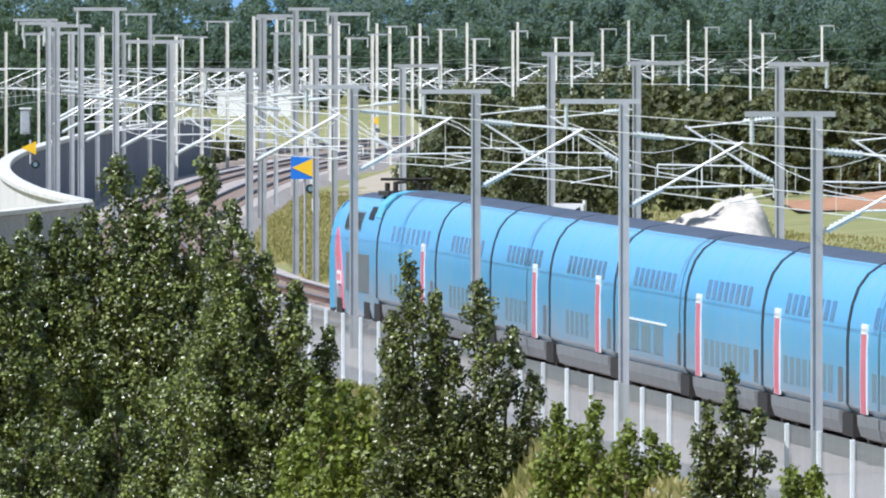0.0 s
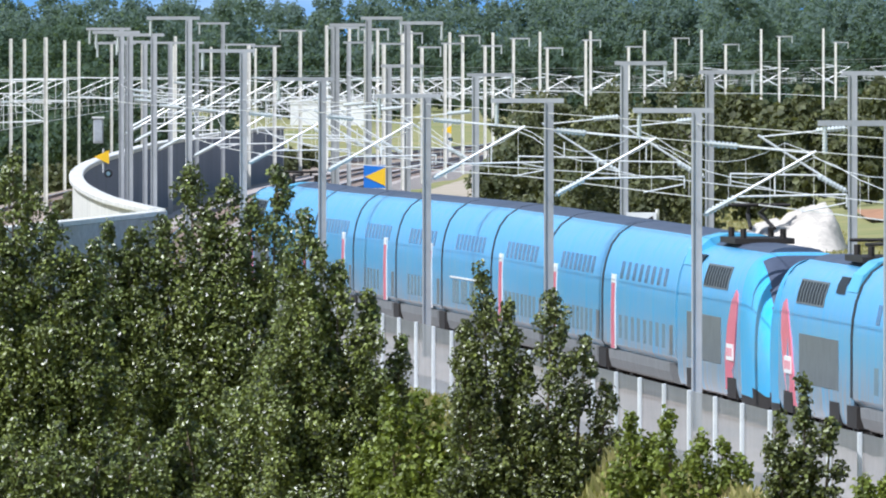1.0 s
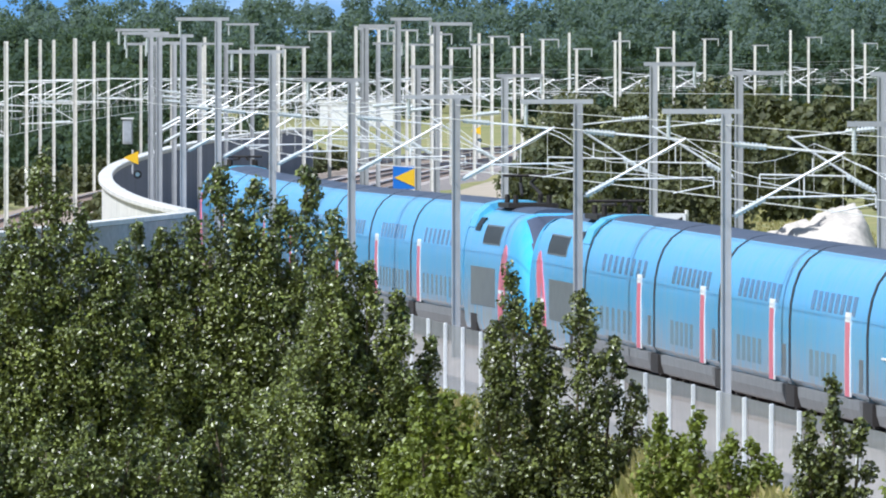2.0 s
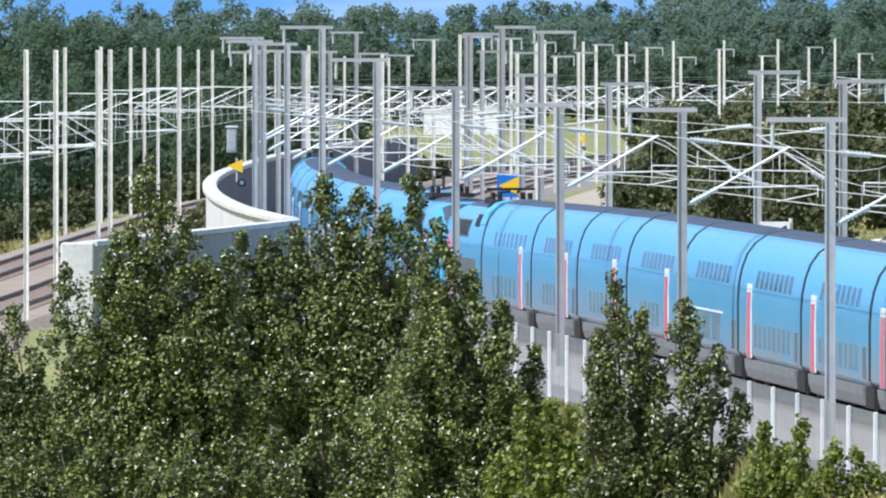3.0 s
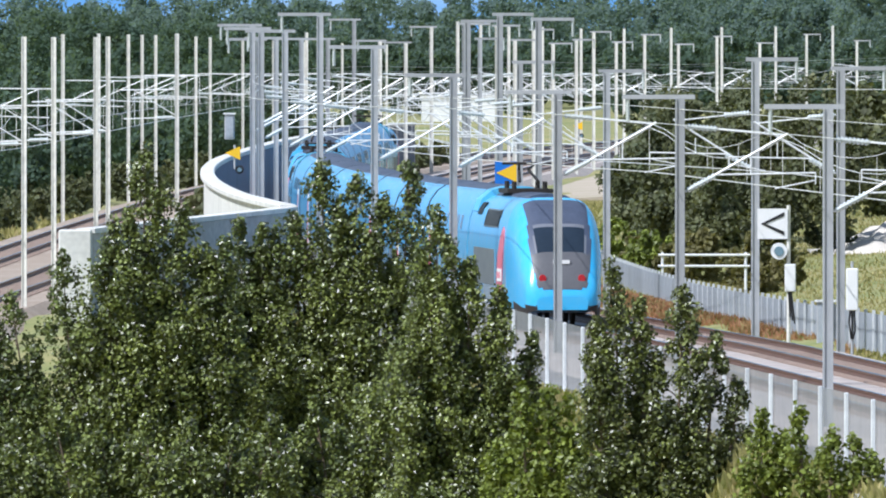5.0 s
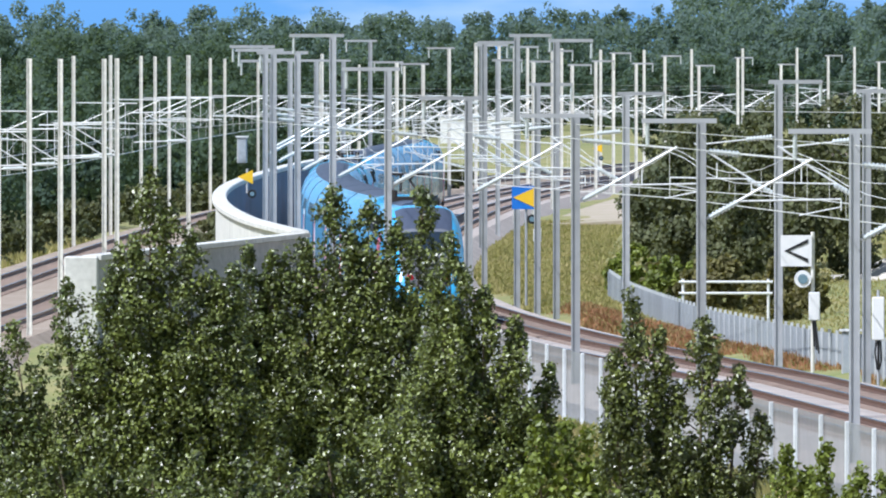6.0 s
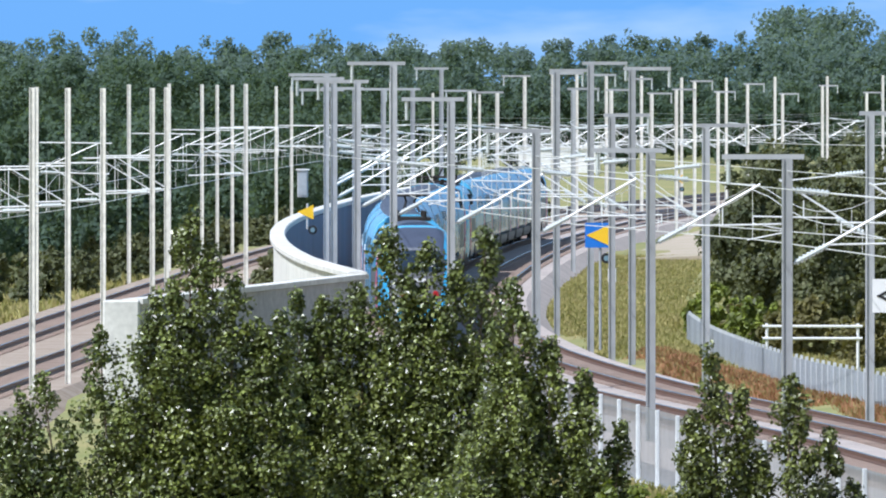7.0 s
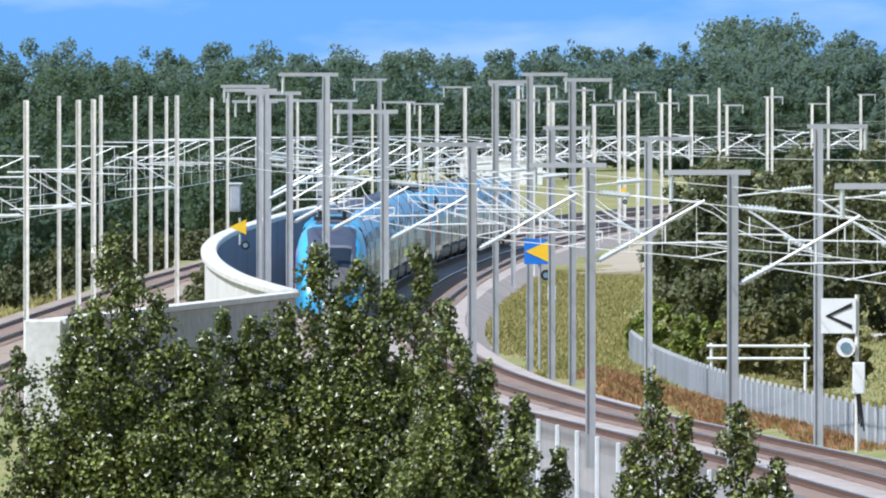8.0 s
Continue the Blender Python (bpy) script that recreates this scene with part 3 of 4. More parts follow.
def motions():
    for ob, back, length, turned in TRAIN:
        rows = []
        for k in range(33):
            t = k * 0.25
            s = COUPLING + SPEED * t - BRAKE / 2 * max(0.0, t - 4.5) ** 2 + back
            a, b = at_s(s - length * 0.4), at_s(s + length * 0.4)
            (ax, ay), (bx, by) = axis(a), axis(b)
            ang = math.degrees(-math.atan2(bx - ax, by - ay))
            tilt = math.degrees((grade(by) - grade(ay)) / max(1.0, by - ay)) * (-1 if turned else 1)
            rows.append((t, pose((ax + bx) / 2, (ay + by) / 2, (grade(ay) + grade(by)) / 2, tilt, 0, ang + (180 if turned else 0))))
        walk(ob, rows)


# ================= overhead line =================
def mast_mesh(height, size=0.24):
    bm = bmesh.new()
    t, w, e = size / 2 - 0.04, size / 2, size / 2 - 0.03
    prof = [(-w, -w), (w, -w), (w, -e), (t, -e), (t, e), (w, e), (w, w), (-w, w), (-w, e), (-t, e), (-t, -e), (-w, -e)]
    prof = [(y, -x) for x, y in prof]
    lo = [bm.verts.new((x, y, -0.9)) for x, y in prof]
    hi = [bm.verts.new((x, y, height)) for x, y in prof]
    bm.faces.new(lo[::-1])
    bm.faces.new(hi)
    for k in range(12):
        bm.faces.new((lo[k], lo[(k + 1) % 12], hi[(k + 1) % 12], hi[k]))
    return bm


def insulator(bm, a, b, r=0.075, n=8):
    a, b = Vector(a), Vector(b)
    for k in range(n):
        p, q = a.lerp(b, (k + 0.15) / n), a.lerp(b, (k + 0.75) / n)
        rod(bm, p, q, r * 0.85, 8, r * 0.7)
    rod(bm, a, b, r * 0.6, 6)


def make_mast(side, height, arm=1.5, reach=2.9, name="catenary_mast", mat=None, bracket=True, pale=False, size=0.24):
    """side +1: the track lies towards +x of the mast."""
    m = empty(name, None, "galvanised steel catenary mast with cantilever and feeder arm", "catenary mast", "catenary masts")
    if pale:
        m["label"] = "pale slender steel catenary mast beside the branch line"
    part("post", mast_mesh(height, size), mat or M_GALV, m)
    if arm:
        bm = bmesh.new()
        box(bm, -side * arm - 0.05, -0.07, height - 0.02, side * 0.35 + 0.05, 0.07, height + 0.1)
        part("feeder_arm", bm, M_GALV, m, "horizontal feeder arm")
        bm = bmesh.new()
        insulator(bm, (-side * (arm - 0.1), 0, height - 0.02), (-side * (arm - 0.1), 0, height - 0.62))
        part("insulator", bm, M_INSUL, m, "hanging glass insulator")
    if bracket and pale:
        bm = bmesh.new()
        s, r = side, reach
        rod(bm, (s * 0.1, 0, 6.75), (s * (r + 0.6), 0, 6.72), 0.03)
        rod(bm, (s * 0.1, 0, 5.5), (s * (r + 0.5), 0, 5.42), 0.03)
        rod(bm, (s * 0.1, 0, 5.6), (s * r, 0, 6.7), 0.022)
        rod(bm, (s * r, 0, 6.7), (s * r, 0, 5.1), 0.014)
        c = part("cantilever", bm, M_TUBE, m, "aluminium cantilever tubes")
        bm = bmesh.new()
        insulator(bm, (s * 0.2, 0, 5.5), (s * 0.9, 0, 5.48), 0.09)
        part("insulator", bm, M_INSUL, c)
    elif bracket:
        bm = bmesh.new()
        s = side
        r = reach
        rod(bm, (s * 0.15, 0, 5.0), (s * r, 0, 6.55), 0.036)
        rod(bm, (s * 0.15, 0, 6.75), (s * r * 0.98, 0, 6.5), 0.026)
        rod(bm, (s * 0.9, 0, 5.45), (s * (r + 0.75), 0, 5.5), 0.028)
        rod(bm, (s * (r + 0.75), 0, 5.5), (s * (r + 0.75), 0, 5.2), 0.02)
        rod(bm, (s * (r + 0.75), 0, 5.3), (s * (r - 0.35), 0, 5.08), 0.02)
        rod(bm, (s * 1.9, 0, 5.5), (s * 1.9, 0, 5.95), 0.018)
        c = part("cantilever", bm, M_TUBE, m, "aluminium cantilever tubes")
        bm = bmesh.new()
        insulator(bm, (s * 0.2, 0, 5.03), (s * 0.95, 0, 5.43), 0.1)
        part("insulator", bm, M_INSUL, c)
        bm = bmesh.new()
        insulator(bm, (s * 0.2, 0, 6.745), (s * 1.0, 0, 6.67), 0.1)
        part("insulator", bm, M_INSUL, c)
    return m


def build_masts():
    # left of the running line, then right of it; spans of about 44 m
    kinds = {}

    def stand(key, y, off, *args, **kw):
        if key not in kinds:
            kinds[key] = make_mast(*args, **kw)
            kinds[key].matrix_basis = place(y, off)
        else:
            copy_thing(kinds[key], place(y, off))

    left = [(316, 7.5), (359, 7.5), (404, 7.5), (447, 7.5), (490, 7.4), (534, 7.9), (574, 8.85), (612, 10.05), (648, 9.45), (690, 9.5), (735, 9.6), (780, 8.9), (825, 8.9)]
    left += [(880 + 58 * k, (8.8, 10.0)[k % 3 == 2]) for k in range(6)] + [(1230 + 50 * k, 10.6) for k in range(12)]
    for y, h in left:
        stand(("left", h, y > 1000), y, -2.9, 1, h, 0 if y > 1200 else 1.5, 2.9, mat=M_PALE if y > 1000 else None)
    right = [(370, 8.1), (412, 8.1), (455, 8.2), (497, 8.1), (526, 8.4), (588, 8.0), (630, 9.9), (645, 8.25), (664, 10.1), (708, 9.8)]
    right += [(850 + 60 * k, (9.6, 8.8)[k % 2]) for k in range(6)] + [(1220 + 50 * k, (9.2, 9.9)[k % 2]) for k in range(12)]
    for y, h in right:
        stand(("right", h, y > 960), y, 6.1, -1, h, 1.4, 2.6, mat=M_PALE if y > 960 else None)
    for y in (757, 851, 900, 945, 967, 989, 1054, 1077, 1130, 1180, 1230, 1290, 1350):
        stand("branch_left", y, -18.6, 1, 9.1, 0, 2.6, mat=M_PALE, pale=True, size=0.18)
    for y in (560, 584, 610, 651, 664, 748, 980):
        stand("branch_right", y, -9.4, -1, 9.25, 0, 1.9, mat=M_PALE, pale=True, size=0.18)


build_masts()


def build_wires():
    spans = [(359 + 44 * k) for k in range(-2, 23)]
    for name, off in TRACKS.items():
        y0 = 300 if off > -5 else 526
        w = empty("overhead_line", None, "contact wire and messenger wire above a track", "overhead line", "overhead lines")
        v, f = sweep([(-0.012, 5.07), (0.012, 5.07), (0.012, 5.095), (-0.012, 5.095)], y0, 1850, 6, off)
        raw("contact_wire", v, f, M_WIRE, w)
        bm = bmesh.new()
        bd = bmesh.new()
        ys = np.arange(y0, 1850, 5.5)
        for a, b in zip(ys, ys[1:]):
            def h(y):
                q = ((y - 359) % 44) / 44
                return 6.5 - 3.2 * q * (1 - q) + grade(y)
            pa, pb = axis(a, off), axis(b, off)
            rod(bm, (*pa, h(a)), (*pb, h(b)), 0.011, 4)
            if int(a / 5.5) % 2:
                rod(bd, (*pa, 5.09 + grade(a)), (*pa, h(a)), 0.007, 3)
        part("messenger_wire", bm, M_WIRE, w)
        tagged(part("dropper", bd, M_WIRE, w), kind="stuff")
    for off, z in ((-4.3, 6.9), (7.4, 7.5), (-2.9, 7.2)):
        v, f = sweep([(-0.008, z), (0.008, z), (0.008, z + 0.016), (-0.008, z + 0.016)], 300, 1850, 6, off)
        tagged(raw("feeder_wire", v, f, M_WIRE), "feeder wire along the mast tops", "cable", "feeder wires")


build_wires()


# ================= fences =================
def build_near_fence():
    fence = empty("mesh_fence", None, "wire mesh fence with white posts along the line", "fence", kind="structure")
    off = -5.0
    bm = bmesh.new()
    box(bm, -0.05, -0.05, -1.4, 0.05, 0.05, 1.25)
    bmesh.ops.bevel(bm, geom=bm.edges[:], offset=0.015, segments=1, affect="EDGES")
    me = bpy.data.meshes.new("post")
    bm.to_mesh(me)
    bm.free()
    me.materials.append(M_POST)
    for y in np.arange(300, 590, 6.4):
        shared("post", me, fence, place(y, off))
    v, f = sweep([(0, -1.3), (0, 1.22)], 300, 588, 4, off + 0.09, closed=False)
    raw("wire_mesh", v, f, M_VEIL, fence)["label"] = "grey wire mesh"


def build_far_fence():
    fence = empty("panel_fence", None, "grey metal panel fence beyond the right track", "fence", kind="structure")
    bm = bmesh.new()
    box(bm, -0.045, -0.045, -0.6, 0.045, 0.045, 0.95)
    post = bpy.data.meshes.new("post")
    bm.to_mesh(post)
    bm.free()
    post.materials.append(M_POST)
    bm = bmesh.new()
    for k in range(8):
        y = -1.1 + k * 0.3
        box(bm, -0.02, y - 0.085, -0.28, 0.02, y + 0.085, 0.84)
    panel = bpy.data.meshes.new("panel")
    bm.to_mesh(panel)
    bm.free()
    panel.materials.append(M_FENCE)
    for y in np.arange(400, 668, 2.5):
        off = float(np.interp(y, [400, 520, 573, 668], [6.9, 6.9, 7.7, 9.9]))
        shared("post", post, fence, place(y, off))
        shared("panel", panel, fence, place(y + 1.25, off + 0.02))


build_near_fence()
build_far_fence()


# ================= foliage =================
def leaf_cloud(rng, blobs, count, size, flat=0.75, hang=0.0):
    """Small bent leaves scattered through ellipsoid clumps, denser near their skins. blobs: (x, y, z, rx, ry, rz)."""
    vol = np.array([b[3] * b[5] + 0.02 for b in blobs])
    share = rng.choice(len(blobs), count, p=vol / vol.sum())
    B = np.array(blobs)[share]
    d = rng.normal(size=(count, 3))
    d /= np.linalg.norm(d, axis=1)[:, None]
    r = rng.random(count) ** 0.45
    c = B[:, :3] + d * r[:, None] * B[:, 3:]
    nrm = d * 0.7 + rng.normal(size=(count, 3)) * 0.75 + np.array([-0.22, -0.3, 0.45])
    nrm /= np.linalg.norm(nrm, axis=1)[:, None]
    a = np.cross(nrm, rng.normal(size=(count, 3)))
    a /= np.linalg.norm(a, axis=1)[:, None]
    b = np.cross(nrm, a)
    s = size * (0.6 + 0.8 * rng.random(count))[:, None]
    v = np.stack([c - a * s, c + b * s * flat + nrm * s * 0.25, c + a * s, c - b * s * flat + nrm * s * 0.25], 1).reshape(-1, 3)
    i = np.arange(count)[:, None] * 4
    f = np.concatenate([i + np.array([[0, 1, 2]]), i + np.array([[0, 2, 3]])], 0)
    return v, f


def leaf_mesh(name, v, f, mat, parent=None):
    me = bpy.data.meshes.new(name)
    me.from_pydata(v.tolist(), [], f.tolist())
    me.materials.append(mat)
    ob = new(name, me)
    if parent:
        ob.parent = parent
    return ob


def make_tree(name, x, y, base, spires, leaves, size, mat, label, category="tree", seed=0, k=1.0):
    """A tree of several upright leaders; spires: (dx, top, half width, start)."""
    rng = np.random.default_rng(seed)
    tree = empty(name, pose(x, y, base), label, category)
    blobs = []
    big = k
    bm = bmesh.new()
    for dx, top, w, start in spires:
        h = top - base
        lo = start - base
        rod(bm, (dx * 0.15, 0, 0), (dx * 0.8, 0, lo + (h - lo) * 0.25), 0.09, 7, 0.06)
        rod(bm, (dx * 0.8, 0, lo + (h - lo) * 0.25), (dx, 0, h - 0.25), 0.06, 6, 0.012)
        n = max(6, int((h - lo) / (0.33 * big)))
        for step in range(n):
            q = step / (n - 1)
            z = lo + (h - lo) * q
            ww = w * (1 - q) ** 0.62 * (0.75 + 0.5 * rng.random()) + 0.10 * big
            for j in range(4):
                sx = dx * (0.8 + 0.2 * q) + (rng.random() * 2 - 1) * ww * 0.75
                sy = (rng.random() * 2 - 1) * ww * 0.7
                r = 0.15 * big + 0.27 * ww * rng.random()
                blobs.append((sx, sy, z + rng.normal() * 0.15, r, r, r * (1.0 + 0.7 * rng.random())))
                if j == 0:
                    rod(bm, (dx * (0.8 + 0.2 * q), 0, z - 0.3), (sx, sy, z + 0.05), 0.022, 5, 0.008)
    part("trunk", bm, M_BARK, tree, "grey-brown trunk and limbs")
    v, f = leaf_cloud(rng, blobs, leaves, size)
    tagged(leaf_mesh("crown", v, f, mat, tree), "glossy dark green poplar leaves", kind="stuff")
    return tree


def X_at(u, d):
    """Metres sideways of the bearing u (thousandths of 29.5 from the axis of view) at distance d."""
    return u * d / 29500.0


def Z_at(v, d):
    return EYE_Z - v * d / 29500.0


def spire_list(d, mid, items):
    return [(X_at(u - mid, d), Z_at(v, d), w, Z_at(low, d)) for u, v, w, low in items]


def build_near_trees():
    def tree(name, mid, d, peaks, leaves, size, mat, label, category="tree", seed=0):
        mid -= 784
        low = 960
        k = d / 345
        x = X_at(mid, d)
        base = ground_height(x, d) - 0.15
        items = [(u - 784, v, w * k, min(low, (EYE_Z - base - 0.4) * 29500 / d)) for u, v, w in peaks]
        make_tree(name, x, d, base, spire_list(d, mid, items), leaves, size * k, mat, label, category, seed, k)

    tree("poplar_tree", -120, 498, [(-340, 520, 1.2), (-250, 452, 1.3), (-170, 430, 1.3), (-106, 262, 1.1), (-70, 330, 1.2), (-35, 375, 1.2), (20, 450, 1.2), (-200, 560, 1.5), (-300, 640, 1.4),
         (-130, 380, 1.3), (-5, 470, 1.5), (-380, 600, 1.3), (-80, 520, 1.8), (5, 440, 0.9), (35, 430, 0.9), (-160, 400, 1.1), (30, 520, 1.4), (-420, 640, 1.3), (-375, 565, 1.1), (-405, 600, 1.1), (-440, 700, 1.3)],
         150000, 0.045, M_LEAF, "dense poplar tree with dark glossy leaves in front of the line", seed=1)
    tree("poplar_tree", 240, 503, [(60, 405, 1.2), (125, 410, 1.2), (209, 290, 1.2), (270, 320, 1.2), (364, 290, 1.0), (330, 480, 1.6), (150, 520, 1.5),
         (95, 440, 1.4), (240, 370, 1.4), (315, 350, 1.3), (210, 470, 1.8), (40, 560, 1.6), (100, 405, 0.9), (160, 385, 1.0), (80, 500, 1.4)],
         130000, 0.045, M_LEAF, "broad poplar tree with dark glossy leaves in front of the line", seed=2)
    tree("poplar_tree", 470, 452, [(410, 375, 1.0), (468, 455, 1.0), (520, 515, 0.9), (580, 600, 0.8), (440, 560, 1.3), (400, 480, 1.4), (510, 620, 1.2), (370, 600, 1.6), (590, 700, 0.8)],
         70000, 0.045, M_LEAF, "poplar tree with dark glossy leaves leaning over the mesh fence", seed=12)
    tree("poplar_tree", 800, 396, [(690, 575, 0.8), (726, 492, 0.75), (775, 545, 0.9), (846, 518, 0.9), (905, 600, 0.9), (945, 680, 0.7), (800, 640, 1.2)],
         48000, 0.045, M_LEAF_OLIVE, "smaller poplar tree with olive green leaves in front of the line", seed=3)
    tree("bush", 640, 420, [(610, 690, 0.7), (650, 720, 0.6), (690, 700, 0.6), (560, 700, 0.8)], 6000, 0.065, M_LEAF2, "yellow-green bush between the poplars", "bush", 8)
    tree("bush", 330, 462, [(200, 720, 1.2), (280, 690, 1.2), (360, 700, 1.2), (430, 720, 1.0), (500, 720, 0.9), (120, 740, 1.2), (330, 650, 1.0)], 36000, 0.05, M_LEAF, "low dark green thicket at the foot of the poplars", "bush", 21)
    tree("bush", -90, 455, [(-340, 760, 1.2), (-260, 740, 1.2), (-180, 760, 1.2), (-100, 750, 1.2), (-20, 760, 1.2), (50, 770, 1.2), (120, 750, 1.2), (-420, 770, 1.2)], 44000, 0.047, M_LEAF, "long dark green thicket at the foot of the poplars", "bush", 23)
    tree("bush", 580, 432, [(560, 760, 0.8), (620, 780, 0.7), (680, 790, 0.7), (520, 800, 0.8)], 8000, 0.068, M_LEAF2, "low yellow-green thicket at the foot of the poplars", "bush", 22)
    tree("bush", 1010, 378, [(985, 745, 0.5), (1020, 770, 0.5), (1090, 800, 0.5)], 4500, 0.06, M_LEAF2, "yellow-green bush beside the poplar", "bush", 9)
    tree("young_tree", 1100, 366, [(1052, 720, 0.3), (1110, 765, 0.35), (1150, 775, 0.35), (1185, 810, 0.3)], 4000, 0.06, M_LEAF2, "young yellow-green saplings by the fence", "sapling", 4)
    tree("young_tree", 1290, 344, [(1295, 682, 0.45), (1250, 740, 0.5), (1340, 740, 0.4), (1280, 800, 0.7)], 9000, 0.053, M_LEAF_OLIVE, "small dark green poplar by the fence", "tree", 5)
    tree("young_tree", 1450, 332, [(1400, 840, 0.3), (1440, 850, 0.3)], 1500, 0.06, M_LEAF2, "low yellow-green saplings by the fence", "sapling", 6)


build_near_trees()


def crown(rng, w, h, n, size):
    blobs = []
    for k in range(24):
        q = rng.random()
        ang = rng.random() * 6.28
        rr = w * (0.25 + 0.55 * math.sin(math.pi * (0.15 + 0.8 * q))) * rng.random() ** 0.5
        r = w * (0.17 + 0.17 * rng.random()) * (1.15 - 0.5 * q)
        blobs.append((rr * math.cos(ang), rr * math.sin(ang), h * (0.2 + 0.74 * q), r, r, r * 1.1))
    return leaf_cloud(rng, blobs, n, size, 0.9)


def build_woods():
    """Far wood behind the line and groups of bushes in front of it."""
    rng = np.random.default_rng(7)

    def wood(name, y0, y1, x0, x1, count, h0, h1, size, n, mat, label):
        V, Fc, k = [], [], 0
        for i in range(count):
            x = x0 + (x1 - x0) * (i + rng.random()) / count
            y = y0 + (y1 - y0) * rng.random()
            h = h0 + (h1 - h0) * rng.random()
            v, f = crown(rng, h * (0.3 + 0.14 * rng.random()), h, n, size)
            V.append(v + np.array([x, y, ground_height(x, y) - 0.3]))
            Fc.append(f + k)
            k += len(v)
        tagged(leaf_mesh(name, np.concatenate(V), np.concatenate(Fc), mat), label, "woodland", kind="stuff")

    # air haze over these woods is only in their leaf colours
    wood("far_wood", 2150, 2330, -118, 75, 190, 13.0, 17.2, 0.22, 2600, M_FAR_HAZE, "wood on the horizon behind the line, haze painted into its blue-green leaves")
    wood("hill_wood", 2340, 2400, 4.0, 13.0, 8, 20.0, 22.0, 0.24, 2600, M_FAR_HAZE, "taller trees standing above the far wood, haze painted into their leaves")
    wood("east_wood", 2340, 2400, 14.0, 75.0, 40, 15.5, 18.5, 0.24, 2200, M_FAR_HAZE, "trees standing behind the far wood, haze painted into their leaves")
    wood("middle_wood", 1960, 2090, -100, 68, 110, 6.0, 11.0, 0.22, 2200, M_WOOD_HAZE, "dark green trees behind the far bend")
    wood("edge_wood", 1480, 1620, -80, -34, 34, 10.0, 14.5, 0.17, 3600, M_WOOD_HAZE, "tall dark green trees at the edge of the wood")

    def belt(name, y0, y1, o0, o1, count, h0, h1, size, n, mat, label):
        V, Fc, k = [], [], 0
        for i in range(count):
            y = y0 + (y1 - y0) * (i + rng.random()) / count
            x, yy = axis(y, o0 + (o1 - o0) * rng.random())
            h = h0 + (h1 - h0) * rng.random()
            v, f = crown(rng, h * 0.4, h, n, size)
            V.append(v + np.array([x, yy, ground_height(x, yy) - 0.5]))
            Fc.append(f + k)
            k += len(v)
        tagged(leaf_mesh(name, np.concatenate(V), np.concatenate(Fc), mat), label, "woodland", kind="stuff")

    belt("left_wood", 860, 1400, -40, -23, 80, 4.5, 9.8, 0.15, 3300, M_WOOD_HAZE, "dark green wood behind the branch tracks")
    belt("scrub", 640, 1180, -24, -19.8, 130, 1.2, 2.8, 0.14, 600, M_BUSH, "low grey-green scrub beside the branch tracks")
    belt("scrub_between", 800, 1300, -6.9, -5.9, 90, 1.4, 3.0, 0.16, 700, M_BUSH, "low scrub between the wall and the branch tracks")
    belt("right_trees", 690, 775, 14.5, 20.5, 32, 4.5, 8.2, 0.11, 5000, M_BUSH, "grey-green trees on the slope beside the line")
    belt("olive_bushes", 600, 660, 11.0, 14.5, 9, 1.6, 3.0, 0.12, 1300, M_OLIVE, "olive-brown bushes behind the panel fence")
    belt("verge_bushes", 640, 690, 10.6, 13, 8, 1.6, 3.0, 0.12, 1300, M_LEAF2, "bright green bushes behind the panel fence")
    belt("slope_trees", 800, 1150, 26, 44, 44, 4, 7.0, 0.2, 1800, M_BUSH, "grey-green trees on the far slope")


build_woods()


def build_grass():
    rng = np.random.default_rng(11)

    def tufts(name, count, y0, y1, o0, o1, size, mat, label):
        y = y0 + (y1 - y0) * rng.random(count)
        o = o0 + (o1 - o0) * rng.random(count)
        pts = [axis(a, b) for a, b in zip(y, o)]
        base = np.array([(px, py, ground_height(px, py) - 0.05) for px, py in pts])
        ang = rng.random(count) * math.pi
        w = np.stack([np.cos(ang), np.sin(ang), np.zeros(count)], 1) * (size * 0.35 * (0.5 + rng.random(count)))[:, None]
        up = np.stack([rng.normal(size=count) * 0.3, rng.normal(size=count) * 0.3, np.ones(count)], 1) * (size * (0.5 + rng.random(count)))[:, None]
        v = np.stack([base - w, base + w, base + up], 1).reshape(-1, 3)
        f = np.arange(count * 3).reshape(-1, 3)
        tagged(leaf_mesh(name, v, f, mat), label, "grass", kind="stuff")

    tufts("grass_verge", 80000, 430, 1000, 6.4, 12.5, 0.19, M_BLADE, "straw and green grass between track and fence")
    tufts("grass_red", 24000, 500, 645, 6.2, 8.0, 0.2, M_REDGRASS, "reddish dry grass at the foot of the ballast")
    tufts("grass_meadow", 50000, 480, 900, 11, 30, 0.15, M_BLADE, "straw and green meadow grass beyond the fence")
    tufts("grass_near", 16000, 330, 600, -6.9, -5.4, 0.3, M_BLADE, "green grass in front of the mesh fence")
    tufts("grass_left", 14000, 480, 900, -24, -19.0, 0.35, M_BLADE, "straw grass beside the branch tracks")


build_grass()


# ================= signs, heap and far objects =================
def prism(bm, pts, y0, y1):
    """Upright plate: outline (x, z) between two depths."""
    a = [bm.verts.new((x, y0, z)) for x, z in pts]
    b = [bm.verts.new((x, y1, z)) for x, z in pts]
    n = len(pts)
    bm.faces.new(a)
    bm.faces.new(b[::-1])
    for k in range(n):
        bm.faces.new((a[k], b[k], b[(k + 1) % n], a[(k + 1) % n]))
    bmesh.ops.recalc_face_normals(bm, faces=bm.faces[:])
    return bm


